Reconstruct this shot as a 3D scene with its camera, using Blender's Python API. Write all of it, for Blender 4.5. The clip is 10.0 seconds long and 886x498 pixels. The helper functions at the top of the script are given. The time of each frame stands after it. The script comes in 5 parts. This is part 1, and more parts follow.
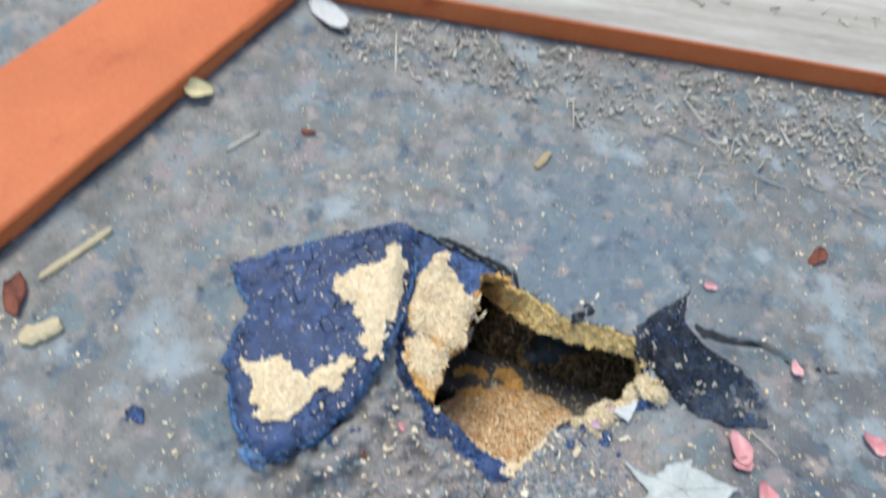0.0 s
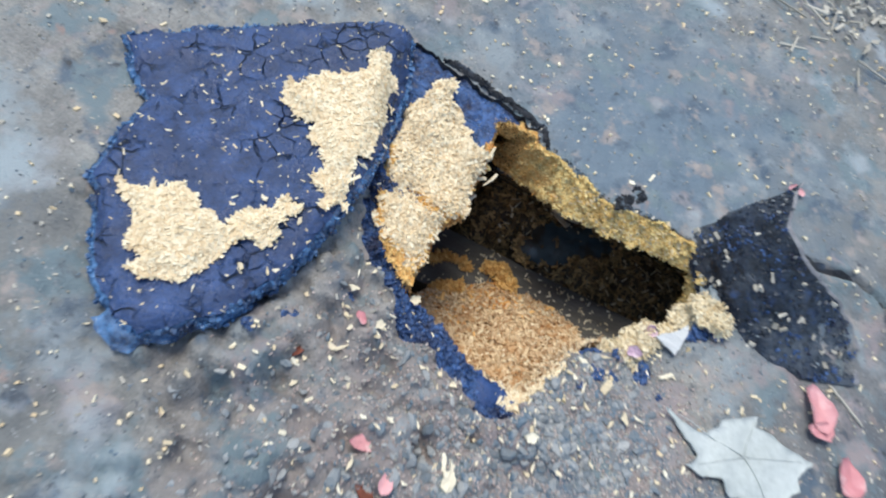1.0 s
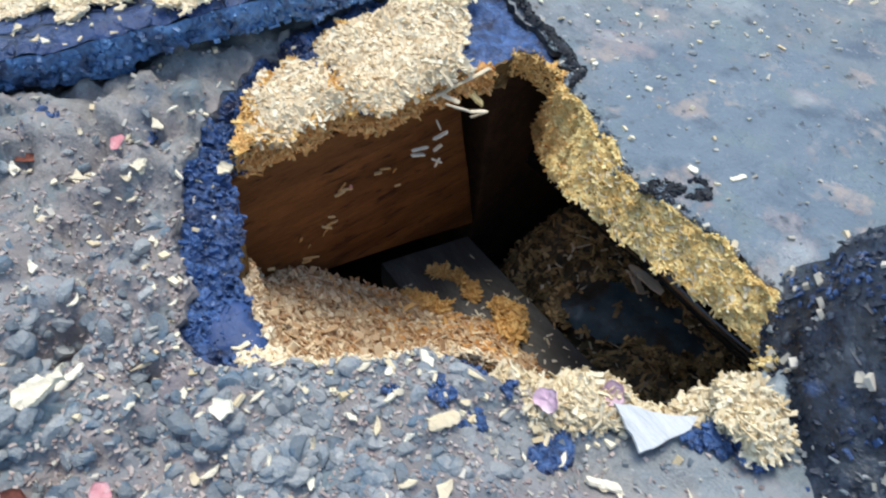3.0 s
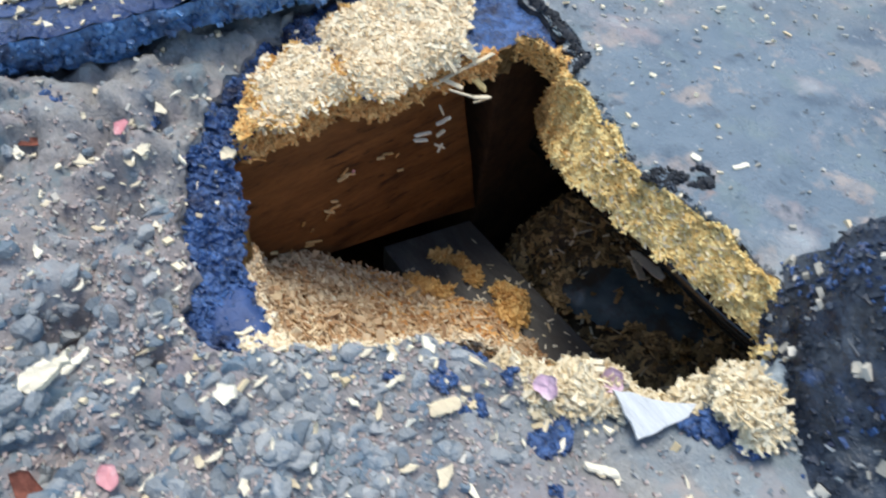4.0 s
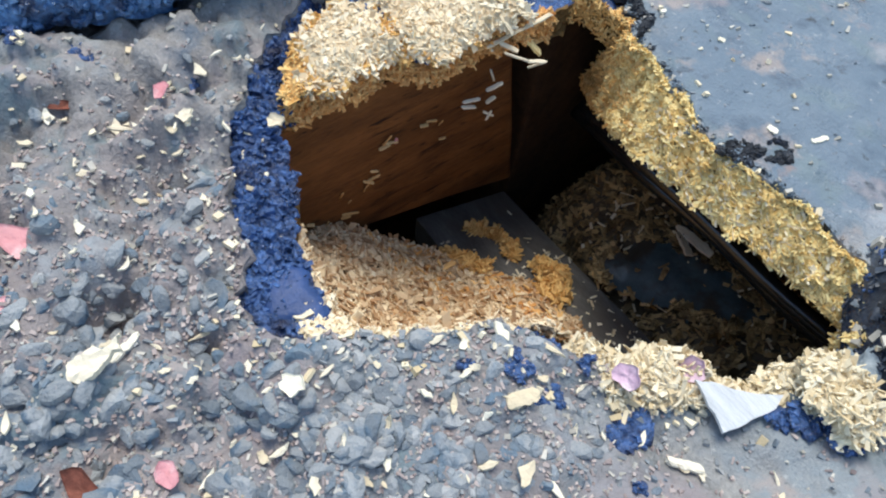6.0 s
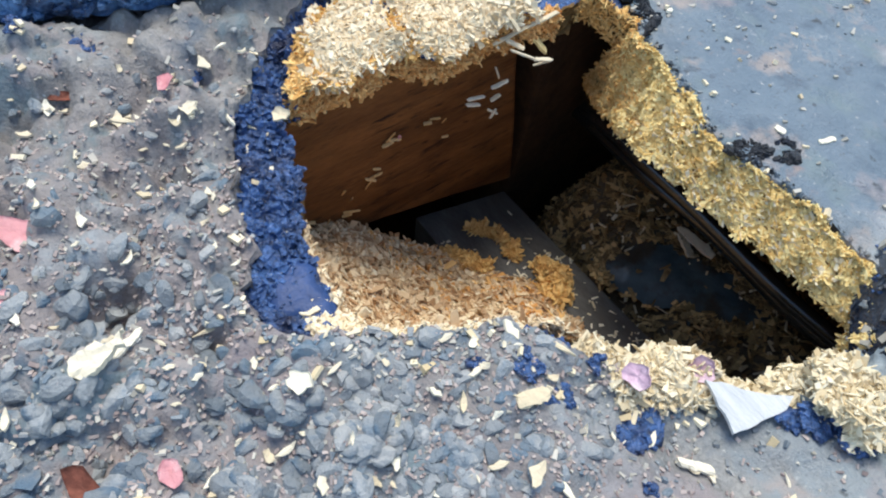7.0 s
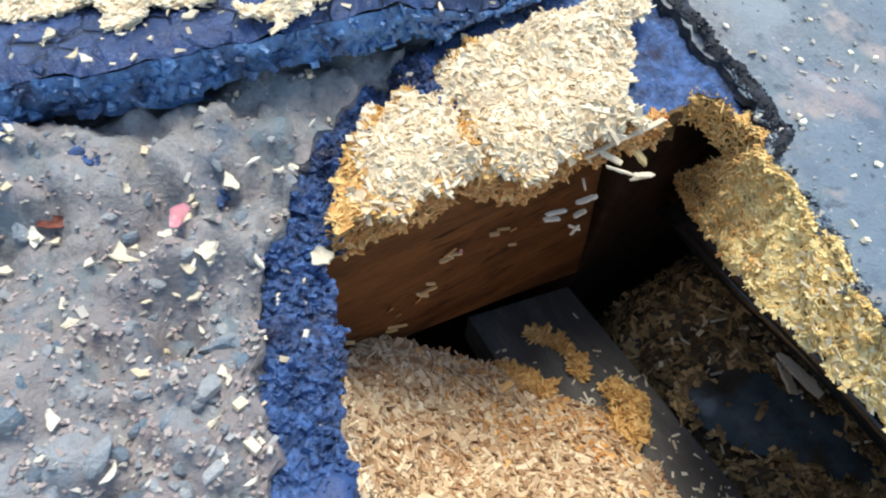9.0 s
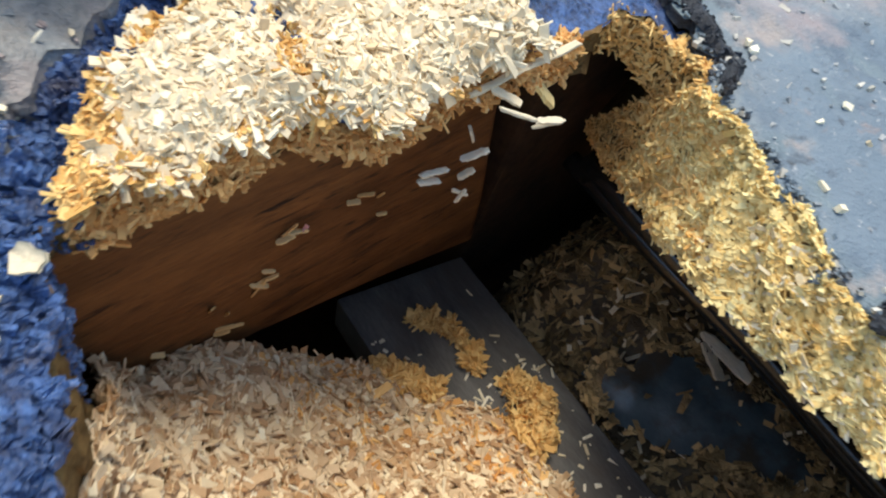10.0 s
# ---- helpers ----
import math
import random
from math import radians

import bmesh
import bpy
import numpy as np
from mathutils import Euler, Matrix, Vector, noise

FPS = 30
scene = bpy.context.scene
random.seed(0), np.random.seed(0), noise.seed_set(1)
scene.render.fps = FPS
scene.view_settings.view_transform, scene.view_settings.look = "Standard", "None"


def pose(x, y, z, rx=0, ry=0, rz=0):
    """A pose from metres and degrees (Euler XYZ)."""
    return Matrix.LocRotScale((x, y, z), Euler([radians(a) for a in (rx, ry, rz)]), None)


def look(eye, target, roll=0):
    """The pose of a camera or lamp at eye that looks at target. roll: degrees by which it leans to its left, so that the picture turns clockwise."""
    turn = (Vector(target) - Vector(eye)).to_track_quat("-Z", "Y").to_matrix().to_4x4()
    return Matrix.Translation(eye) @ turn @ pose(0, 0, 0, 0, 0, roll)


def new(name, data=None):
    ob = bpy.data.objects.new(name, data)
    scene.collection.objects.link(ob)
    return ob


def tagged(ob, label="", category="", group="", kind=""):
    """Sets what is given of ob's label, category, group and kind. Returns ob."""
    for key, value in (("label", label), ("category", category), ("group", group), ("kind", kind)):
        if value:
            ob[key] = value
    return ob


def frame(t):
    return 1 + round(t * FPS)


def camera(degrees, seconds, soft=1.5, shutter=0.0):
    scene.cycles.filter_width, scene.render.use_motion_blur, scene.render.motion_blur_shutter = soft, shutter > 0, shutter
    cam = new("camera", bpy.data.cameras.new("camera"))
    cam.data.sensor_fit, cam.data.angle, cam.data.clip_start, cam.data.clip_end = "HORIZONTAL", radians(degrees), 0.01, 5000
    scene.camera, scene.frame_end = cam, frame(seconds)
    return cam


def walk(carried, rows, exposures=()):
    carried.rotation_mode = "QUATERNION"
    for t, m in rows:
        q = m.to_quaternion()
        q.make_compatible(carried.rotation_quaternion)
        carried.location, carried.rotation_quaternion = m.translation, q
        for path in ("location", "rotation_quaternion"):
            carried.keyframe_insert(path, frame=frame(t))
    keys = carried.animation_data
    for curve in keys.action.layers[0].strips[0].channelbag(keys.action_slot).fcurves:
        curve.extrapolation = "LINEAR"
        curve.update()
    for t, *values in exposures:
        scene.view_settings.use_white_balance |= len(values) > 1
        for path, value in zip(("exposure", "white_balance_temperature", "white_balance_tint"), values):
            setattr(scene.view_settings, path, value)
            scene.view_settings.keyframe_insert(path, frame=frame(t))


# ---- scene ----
EXPOSURES = ((0.0, 0.15, 7050), (1.0, 0.15, 6850), (2.5, 0.36, 6750), (4.0, 0.35, 6700), (7.0, 0.40, 6800), (7.5, 0.51, 7000), (8.5, 0.54, 6800), (9.5, 0.56, 6900), (10.0, 0.55, 7250))
cam = camera(66.26, 10.0, soft=2.0, shutter=0.3)
# seconds, eye x y z, turn rx ry rz
PATH = [
    (0.0, 0.00046, 0.00011, 0.41100, 33.597, -7.174, 18.585),
    (0.5, -0.00574, -0.00226, 0.34503, 23.872, -12.207, 20.877),
    (1.0, -0.02034, 0.04334, 0.26124, 24.713, -16.049, 23.834),
    (1.5, -0.00011, 0.07153, 0.18312, 27.320, -9.336, 32.904),
    (2.0, 0.05041, 0.10169, 0.14278, 28.984, -6.083, 49.050),
    (2.5, 0.09465, 0.10574, 0.14068, 35.164, -4.978, 54.017),
    (2.7, 0.11568, 0.11717, 0.14199, 36.643, -4.685, 53.726),
    (3.8, 0.13608, 0.12565, 0.14323, 34.166, -4.478, 52.572),
    (4.0, 0.12755, 0.12281, 0.14424, 34.592, -4.623, 53.667),
    (4.5, 0.11505, 0.11866, 0.12990, 34.646, -6.204, 52.184),
    (5.0, 0.11380, 0.11829, 0.13833, 31.175, -4.022, 52.142),
    (5.5, 0.11051, 0.11460, 0.13719, 32.655, -4.901, 53.130),
    (5.7, 0.10957, 0.11463, 0.13581, 32.044, -5.387, 53.337),
    (6.8, 0.11033, 0.11295, 0.13181, 31.301, -5.574, 54.666),
    (7.0, 0.10749, 0.11149, 0.13116, 31.875, -6.328, 53.809),
    (7.5, 0.10762, 0.11148, 0.13097, 31.754, -6.489, 54.241),
    (8.0, 0.10251, 0.11066, 0.12949, 31.742, -6.140, 54.957),
    (8.5, 0.06829, 0.12227, 0.12095, 31.851, -5.428, 54.471),
    (9.0, 0.06320, 0.13278, 0.11726, 32.410, -5.843, 58.055),
    (9.5, 0.06319, 0.14956, 0.10486, 30.495, -8.757, 56.611),
    (10.0, 0.04646, 0.16358, 0.08022, 28.857, -12.009, 52.922),
]
walk(cam, [(t, pose(*row)) for t, *row in PATH], [(t, stops, kelvin, 4) for t, stops, kelvin in EXPOSURES])

# ---- sky and sun: a bright, softly clouded day ----
world = bpy.data.worlds.new("sky")
scene.world = world
world.use_nodes = True
wn = world.node_tree
sky = wn.nodes.new("ShaderNodeTexSky")
sky.sky_type, sky.sun_disc = "NISHITA", False
SUN_FROM = Vector((-0.32, 0.21, 0.92)).normalized()
sky.sun_elevation = math.asin(SUN_FROM.z)
sky.sun_rotation = math.atan2(SUN_FROM.x, SUN_FROM.y)
wn.links.new(sky.outputs["Color"], wn.nodes["Background"].inputs["Color"])
wn.nodes["Background"].inputs["Strength"].default_value = 0.18
sun = new("sun", bpy.data.lights.new("sun", "SUN"))
sun.data.energy, sun.data.angle, sun.data.color = 2.3, radians(28), (1.0, 0.96, 0.90)
sun.matrix_world = look(SUN_FROM * 5, (0, 0, 0))

# ---- materials ----
rng = np.random.default_rng(7)


def material(name, low, high, scale=60.0, rough=0.8, bump=0.3, grain=400.0, third=None, third_scale=9.0, third_at=(0.5, 0.62),
             wash=None, specks=None, cracks=0.0, crack_scale=60.0, islands=0.0, spec=0.4, metal=0.0, coat=0.0, stretch=(1, 1, 1), pieces=0.0, rough_low=None):
    """Two colours mixed by a broad and a fine noise; a third in patches; dark cracks; variation by island or by piece."""
    m = bpy.data.materials.new(name)
    m.use_nodes = True
    n, link = m.node_tree.nodes, m.node_tree.links.new
    b = n["Principled BSDF"]
    co = n.new("ShaderNodeTexCoord")
    mp = n.new("ShaderNodeMapping")
    mp.inputs["Scale"].default_value = stretch
    link(co.outputs["Object"], mp.inputs["Vector"])

    def tex(s, detail=6.0, rough_=0.6):
        t = n.new("ShaderNodeTexNoise")
        t.inputs["Scale"].default_value, t.inputs["Detail"].default_value, t.inputs["Roughness"].default_value = s, detail, rough_
        link(mp.outputs["Vector"], t.inputs["Vector"])
        return t.outputs["Fac"]

    def ramp(fac, a, c, ca=(0, 0, 0, 1), cb=(1, 1, 1, 1)):
        r = n.new("ShaderNodeValToRGB")
        r.color_ramp.elements[0].position, r.color_ramp.elements[1].position = a, c
        r.color_ramp.elements[0].color, r.color_ramp.elements[1].color = ca, cb
        link(fac, r.inputs["Fac"])
        return r.outputs["Color"]

    def math_(op, a, c):
        k = n.new("ShaderNodeMath")
        k.operation = op
        for i, v in enumerate((a, c)):
            if isinstance(v, (int, float)):
                k.inputs[i].default_value = v
            else:
                link(v, k.inputs[i])
        return k.outputs[0]

    def mix(fac, a, c, kind="MIX"):
        k = n.new("ShaderNodeMix")
        k.data_type, k.blend_type = "RGBA", kind
        for i, v in ((0, fac), (6, a), (7, c)):
            if isinstance(v, (int, float)):
                k.inputs[i].default_value = v
            elif isinstance(v, tuple):
                k.inputs[i].default_value = (*v, 1) if len(v) == 3 else v
            else:
                link(v, k.inputs[i])
        return k.outputs[2]

    broad, fine = tex(scale), tex(grain, 4.0, 0.7)
    fac = math_("ADD", math_("MULTIPLY", broad, 0.6), math_("MULTIPLY", fine, 0.4))
    if islands or pieces:
        g = n.new("ShaderNodeNewGeometry").outputs["Random Per Island"] if islands else n.new("ShaderNodeObjectInfo").outputs["Random"]
        w = islands or pieces
        fac = math_("ADD", math_("MULTIPLY", fac, 1 - w), math_("MULTIPLY", g, w))
        base = ramp(fac, 0.5 * (1 - w) - 0.12 + 0.02, 0.5 * (1 - w) + w + 0.05, (*low, 1), (*high, 1))
    else:
        base = ramp(fac, 0.36, 0.64, (*low, 1), (*high, 1))
    if third:
        base = mix(ramp(tex(third_scale, 5.0, 0.65), *third_at), base, third)
    for colour, centre, radius, most in wash or ():
        w = n.new("ShaderNodeVectorMath")
        w.operation = "DISTANCE"
        link(co.outputs["Object"], w.inputs[0])
        w.inputs[1].default_value = centre
        near_c = math_("ADD", math_("DIVIDE", w.outputs["Value"], radius), math_("MULTIPLY", math_("SUBTRACT", tex(24.0, 5.0, 0.65), 0.5), 1.6))
        base = mix(ramp(near_c, 0.30, 1.35, (most, most, most, 1), (0, 0, 0, 1)), base, colour)
    if specks:
        for colour, size, at in specks:
            base = mix(ramp(tex(size, 5.0, 0.6), at, at + 0.09), base, colour)
    height = math_("ADD", math_("MULTIPLY", broad, 1.0), math_("MULTIPLY", fine, 0.5))
    if cracks:
        v = n.new("ShaderNodeTexVoronoi")
        v.feature = "DISTANCE_TO_EDGE"
        v.inputs["Scale"].default_value = crack_scale
        wob = n.new("ShaderNodeVectorMath")
        wob.operation = "ADD"
        nz = n.new("ShaderNodeTexNoise")
        nz.inputs["Scale"].default_value = crack_scale * 0.8
        sc = n.new("ShaderNodeVectorMath")
        sc.operation = "SCALE"
        sc.inputs["Scale"].default_value = 0.9 / crack_scale
        link(co.outputs["Object"], nz.inputs["Vector"])
        link(nz.outputs["Color"], sc.inputs[0])
        link(co.outputs["Object"], wob.inputs[0])
        link(sc.outputs[0], wob.inputs[1])
        link(wob.outputs[0], v.inputs["Vector"])
        near = ramp(v.outputs["Distance"], 0.0, 0.05)
        keep = ramp(tex(crack_scale * 0.5, 4.0), 0.40, 0.52)
        line = math_("MAXIMUM", near, keep)
        base = mix(math_("MULTIPLY", math_("SUBTRACT", 1.0, line), cracks), base, tuple(c * 0.12 for c in low))
        height = math_("ADD", height, math_("MULTIPLY", line, 1.2))
    link(base, b.inputs["Base Color"])
    if rough_low is None:
        b.inputs["Roughness"].default_value = rough
    else:
        link(ramp(tex(scale * 0.7), 0.4, 0.6, (rough_low,) * 3 + (1,), (rough,) * 3 + (1,)), b.inputs["Roughness"])
    b.inputs["Specular IOR Level"].default_value = spec
    b.inputs["Metallic"].default_value = metal
    b.inputs["Coat Weight"].default_value = coat
    bp = n.new("ShaderNodeBump")
    bp.inputs["Strength"].default_value, bp.inputs["Distance"].default_value = bump, 0.0015
    link(height, bp.inputs["Height"])
    link(bp.outputs["Normal"], b.inputs["Normal"])
    return m


M_FELT = material("mineral felt", (0.12, 0.122, 0.122), (0.40, 0.39, 0.375), 45, 0.75, 1.0, 700, (0.17, 0.18, 0.185), 7, (0.45, 0.66), spec=0.5, rough_low=0.27,
                  wash=(((0.145, 0.205, 0.268), (0.075, 0.305, 0), 0.15, 0.88), ((0.10, 0.108, 0.13), (0.25, 0.20, 0), 0.12, 0.75), ((0.295, 0.248, 0.245), (0.05, 0.09, 0), 0.13, 0.72)),
                  specks=(((0.10, 0.14, 0.19), 38, 0.55), ((0.17, 0.225, 0.255), 34, 0.53), ((0.27, 0.31, 0.34), 22, 0.56), ((0.31, 0.265, 0.275), 26, 0.57), ((0.07, 0.085, 0.11), 75, 0.62), ((0.30, 0.23, 0.215), 70, 0.64), ((0.50, 0.51, 0.52), 190, 0.66), ((0.055, 0.06, 0.065), 150, 0.65), ((0.36, 0.315, 0.30), 48, 0.575), ((0.34, 0.40, 0.44), 13, 0.57), ((0.40, 0.41, 0.42), 420, 0.64), ((0.08, 0.095, 0.12), 330, 0.63)))
M_STONE = material("grey chippings", (0.135, 0.165, 0.195), (0.50, 0.50, 0.495), 150, 0.6, 0.9, 900, (0.15, 0.215, 0.28), 60, (0.48, 0.63), islands=0.65)
M_STONE_ONE = material("grey chipping", (0.12, 0.155, 0.19), (0.46, 0.475, 0.485), 1.1, 0.6, 1.0, 7, (0.125, 0.19, 0.26), 0.9, (0.47, 0.61), pieces=0.6)
M_BLUE = material("blue bitumen", (0.008, 0.022, 0.075), (0.040, 0.095, 0.27), 110, 0.5, 1.0, 700, (0.02, 0.042, 0.12), 25, (0.5, 0.65), cracks=0.92, crack_scale=105, spec=0.6, rough_low=0.2)
M_BLUE_EDGE = material("blue bitumen edge", (0.007, 0.020, 0.070), (0.090, 0.200, 0.49), 200, 0.45, 1.0, 800, (0.018, 0.022, 0.06), 55, (0.52, 0.64), spec=0.75, rough_low=0.09, specks=(((0.15, 0.145, 0.19), 90, 0.63),))
# glossy edge bitumen again, its colour brightened to carry the sky's turquoise highlight
M_BLUE_HIGHLIT = material("glossy blue bitumen with sky highlight in colour", (0.016, 0.048, 0.14), (0.13, 0.31, 0.62), 170, 0.34, 1.0, 700, (0.014, 0.030, 0.085), 50, (0.50, 0.62), spec=0.8, rough_low=0.06)
M_BLUE_SMOOTH = material("smooth blue bitumen", (0.018, 0.048, 0.15), (0.042, 0.095, 0.27), 120, 0.55, 0.5, 500, (0.012, 0.026, 0.08), 60, (0.54, 0.68), spec=0.35, rough_low=0.4)
M_BLACK = material("black bitumen", (0.006, 0.007, 0.010), (0.030, 0.036, 0.05), 160, 0.7, 1.0, 900, (0.05, 0.08, 0.14), 60, (0.58, 0.68), spec=0.5, rough_low=0.3)
M_WHITE_CHIP = material("fresh wood chips", (0.70, 0.52, 0.31), (0.98, 0.89, 0.69), 300, 0.8, 0.3, 1500, islands=0.6, spec=0.2)
M_YELLOW_CHIP = material("damp yellow chips", (0.64, 0.39, 0.11), (0.99, 0.85, 0.45), 300, 0.75, 0.3, 1500, (0.68, 0.38, 0.09), 40, (0.56, 0.74), islands=0.75, spec=0.25)
M_BROWN_CHIP = material("rotted brown chips", (0.36, 0.17, 0.066), (0.97, 0.81, 0.56), 300, 0.75, 0.3, 1500, (0.52, 0.25, 0.08), 45, (0.53, 0.69), islands=0.8, spec=0.3)
M_ORANGE_CHIP = material("orange stained chips", (0.60, 0.29, 0.07), (0.98, 0.71, 0.31), 300, 0.75, 0.3, 1500, islands=0.7, spec=0.3)
M_RUST_CHIP = material("rust stained chips", (0.56, 0.22, 0.05), (0.98, 0.64, 0.27), 300, 0.75, 0.3, 1500, islands=0.7, spec=0.3)
M_PALE_CHIP = material("pale yellow chips", (0.60, 0.46, 0.26), (0.95, 0.86, 0.66), 300, 0.8, 0.3, 1500, islands=0.75, spec=0.2)
M_BOARD = material("chipboard core", (0.10, 0.055, 0.02), (0.28, 0.17, 0.065), 300, 0.85, 0.9, 900, spec=0.2)
M_JOIST = material("brown joist timber", (0.105, 0.040, 0.014), (0.285, 0.122, 0.041), 26, 0.75, 0.5, 260, (0.045, 0.017, 0.009), 80, (0.56, 0.69), stretch=(3, 0.6, 3), spec=0.3, specks=(((0.028, 0.011, 0.007), 130, 0.61),))
M_BATTEN = material("dark grey batten", (0.070, 0.066, 0.063), (0.165, 0.156, 0.147), 50, 0.7, 0.4, 500, (0.10, 0.084, 0.070), 30, (0.5, 0.7), stretch=(0.5, 2, 2), spec=0.35)
M_LITTER = material("wet chip litter", (0.10, 0.058, 0.020), (0.76, 0.52, 0.24), 300, 0.5, 0.6, 900, (0.05, 0.032, 0.014), 38, (0.52, 0.64), islands=0.75, spec=0.4)
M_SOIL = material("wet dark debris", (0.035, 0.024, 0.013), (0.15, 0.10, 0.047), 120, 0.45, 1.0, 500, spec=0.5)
M_FOLD = material("blackened felt", (0.005, 0.008, 0.015), (0.035, 0.052, 0.090), 90, 0.45, 1.0, 500, (0.11, 0.13, 0.16), 24, (0.51, 0.68), spec=0.6, rough_low=0.10, specks=(((0.03, 0.06, 0.15), 70, 0.60),))
M_RIM = material("grey felt edge", (0.20, 0.20, 0.22), (0.36, 0.36, 0.39), 200, 0.8, 0.6, 900)
M_CABLE = material("black cable sheath", (0.010, 0.011, 0.012), (0.025, 0.026, 0.028), 90, 0.22, 0.1, 400, spec=0.9)
# dark brown that puts the cavity's shade into the timber's colour
M_DARK = material("cavity timber in shade tone", (0.034, 0.018, 0.010), (0.098, 0.052, 0.028), 40, 0.9, 0.4, 300)
M_ORANGE = material("orange paint", (0.55, 0.13, 0.04), (0.70, 0.19, 0.065), 12, 0.55, 0.15, 220, (0.48, 0.09, 0.03), 16, (0.6, 0.75), spec=0.4)
M_PLANK = material("weathered plank", (0.34, 0.31, 0.28), (0.55, 0.52, 0.48), 12, 0.85, 0.5, 160, (0.62, 0.60, 0.57), 5, (0.5, 0.7), stretch=(0.5, 5, 2), spec=0.2)
M_MAUVE = material("mauve grit", (0.25, 0.195, 0.19), (0.58, 0.49, 0.455), 200, 0.8, 0.3, 900, islands=0.8)
M_LEAF = material("pale grey leaf", (0.42, 0.46, 0.46), (0.60, 0.64, 0.64), 40, 0.7, 0.3, 300, spec=0.3)
M_PETAL = material("pink petal", (0.60, 0.22, 0.25), (0.84, 0.46, 0.48), 90, 0.6, 0.5, 400, (0.86, 0.60, 0.60), 120, (0.55, 0.7), pieces=0.4)
M_LILAC = material("lilac petal", (0.56, 0.36, 0.48), (0.78, 0.58, 0.68), 90, 0.6, 0.6, 400, (0.80, 0.70, 0.70), 150, (0.55, 0.7))
M_RUST = material("red brown leaf", (0.11, 0.032, 0.02), (0.30, 0.095, 0.06), 80, 0.7, 0.5, 400)
M_STRAW = material("dry straw", (0.38, 0.30, 0.18), (0.66, 0.56, 0.38), 80, 0.8, 0.3, 400, pieces=0.5)
M_TWIG = material("grey twigs", (0.30, 0.28, 0.24), (0.66, 0.62, 0.55), 80, 0.8, 0.3, 400, islands=0.7)
M_WHITE = material("white plastic", (0.58, 0.60, 0.62), (0.80, 0.81, 0.82), 90, 0.5, 0.5, 500, stretch=(1, 7, 1), spec=0.4)
M_YELLOW = material("yellow leaf", (0.60, 0.52, 0.28), (0.78, 0.70, 0.45), 60, 0.7, 0.3, 400)
M_FILM = material("dark blue wet film", (0.040, 0.066, 0.080), (0.105, 0.150, 0.175), 50, 0.32, 0.3, 160, (0.06, 0.050, 0.036), 60, (0.48, 0.60), spec=0.7)
# pale splinters with warm light put into the colour, against blue skylight in shade
M_SPLINTER_WARM = material("splinters tinted for warm light", (0.76, 0.45, 0.17), (0.96, 0.70, 0.36), 200, 0.75, 0.3, 900, pieces=0.7, spec=0.2)
M_SPLINTER = material("loose wood splinters", (0.68, 0.55, 0.36), (0.97, 0.90, 0.74), 200, 0.8, 0.4, 900, pieces=0.7, spec=0.2)


# ---- mesh helpers ----
def mesh_of(name, verts, faces, mat, smooth=False):
    me = bpy.data.meshes.new(name)
    me.from_pydata([tuple(map(float, v)) for v in verts], [], [tuple(map(int, f)) for f in faces])
    me.materials.append(mat)
    if smooth:
        me.polygons.foreach_set("use_smooth", [True] * len(me.polygons))
    me.update()
    return me


def thing(name, verts, faces, mat, smooth=False, parent=None, label=""):
    ob = new(name, mesh_of(name, verts, faces, mat, smooth))
    if parent is not None:
        ob.parent = parent
    return tagged(ob, label=label)


def lattice(x, y, seed):
    """Smooth value noise in 0..1 on a unit lattice."""
    xi, yi = np.floor(x), np.floor(y)
    fx, fy = x - xi, y - yi
    fx, fy = fx * fx * (3 - 2 * fx), fy * fy * (3 - 2 * fy)

    def h(a, b):
        v = np.sin(a * 127.1 + b * 311.7 + seed * 74.7) * 43758.5453
        return v - np.floor(v)
    return (h(xi, yi) * (1 - fx) + h(xi + 1, yi) * fx) * (1 - fy) + (h(xi, yi + 1) * (1 - fx) + h(xi + 1, yi + 1) * fx) * fy


def relief(x, y, size, seed, octaves=3):
    out, amp, total = 0, 1.0, 0.0
    for k in range(octaves):
        out = out + amp * (lattice(x / size * 2 ** k + 5.3 * k, y / size * 2 ** k, seed + k) - 0.5)
        total += amp
        amp *= 0.5
    return out / total * 2


def dense(points, step, amp=0.0, closed=True, seed=1):
    """A polyline cut into short steps, its points pushed about by amp; any number of columns."""
    p = np.array(points, float)
    out = []
    for i in range(len(p) if closed else len(p) - 1):
        a, b = p[i], p[(i + 1) % len(p)]
        k = max(1, int(round(np.linalg.norm((b - a)[:2]) / step)))
        out += [a + (b - a) * j / k for j in range(k)]
    if not closed:
        out.append(p[-1])
    out = np.array(out)
    r = np.random.default_rng(seed)
    w = r.normal(0, amp, (len(out), 2))
    w = w + np.roll(w, 1, 0) * 0.6
    out[:, :2] += w
    return out


def inside(x, y, poly):
    x, y = np.asarray(x, float), np.asarray(y, float)
    hit = np.zeros(x.shape, bool)
    for (ax, ay), (bx, by) in zip(poly[:, :2], np.roll(poly[:, :2], -1, 0)):
        with np.errstate(divide="ignore", invalid="ignore"):
            hit ^= ((ay > y) != (by > y)) & (x < (bx - ax) * (y - ay) / (by - ay + 1e-15) + ax)
    return hit


def away(x, y, poly, closed=True):
    """Distance from points to a polyline."""
    p = np.array(poly, float)[:, :2]
    best = np.full(np.shape(x), 9.0)
    for i in range(len(p) if closed else len(p) - 1):
        a, b = p[i], p[(i + 1) % len(p)]
        d = b - a
        k = np.clip(((x - a[0]) * d[0] + (y - a[1]) * d[1]) / (d @ d + 1e-15), 0, 1)
        best = np.minimum(best, np.hypot(x - a[0] - k * d[0], y - a[1] - k * d[1]))
    return best


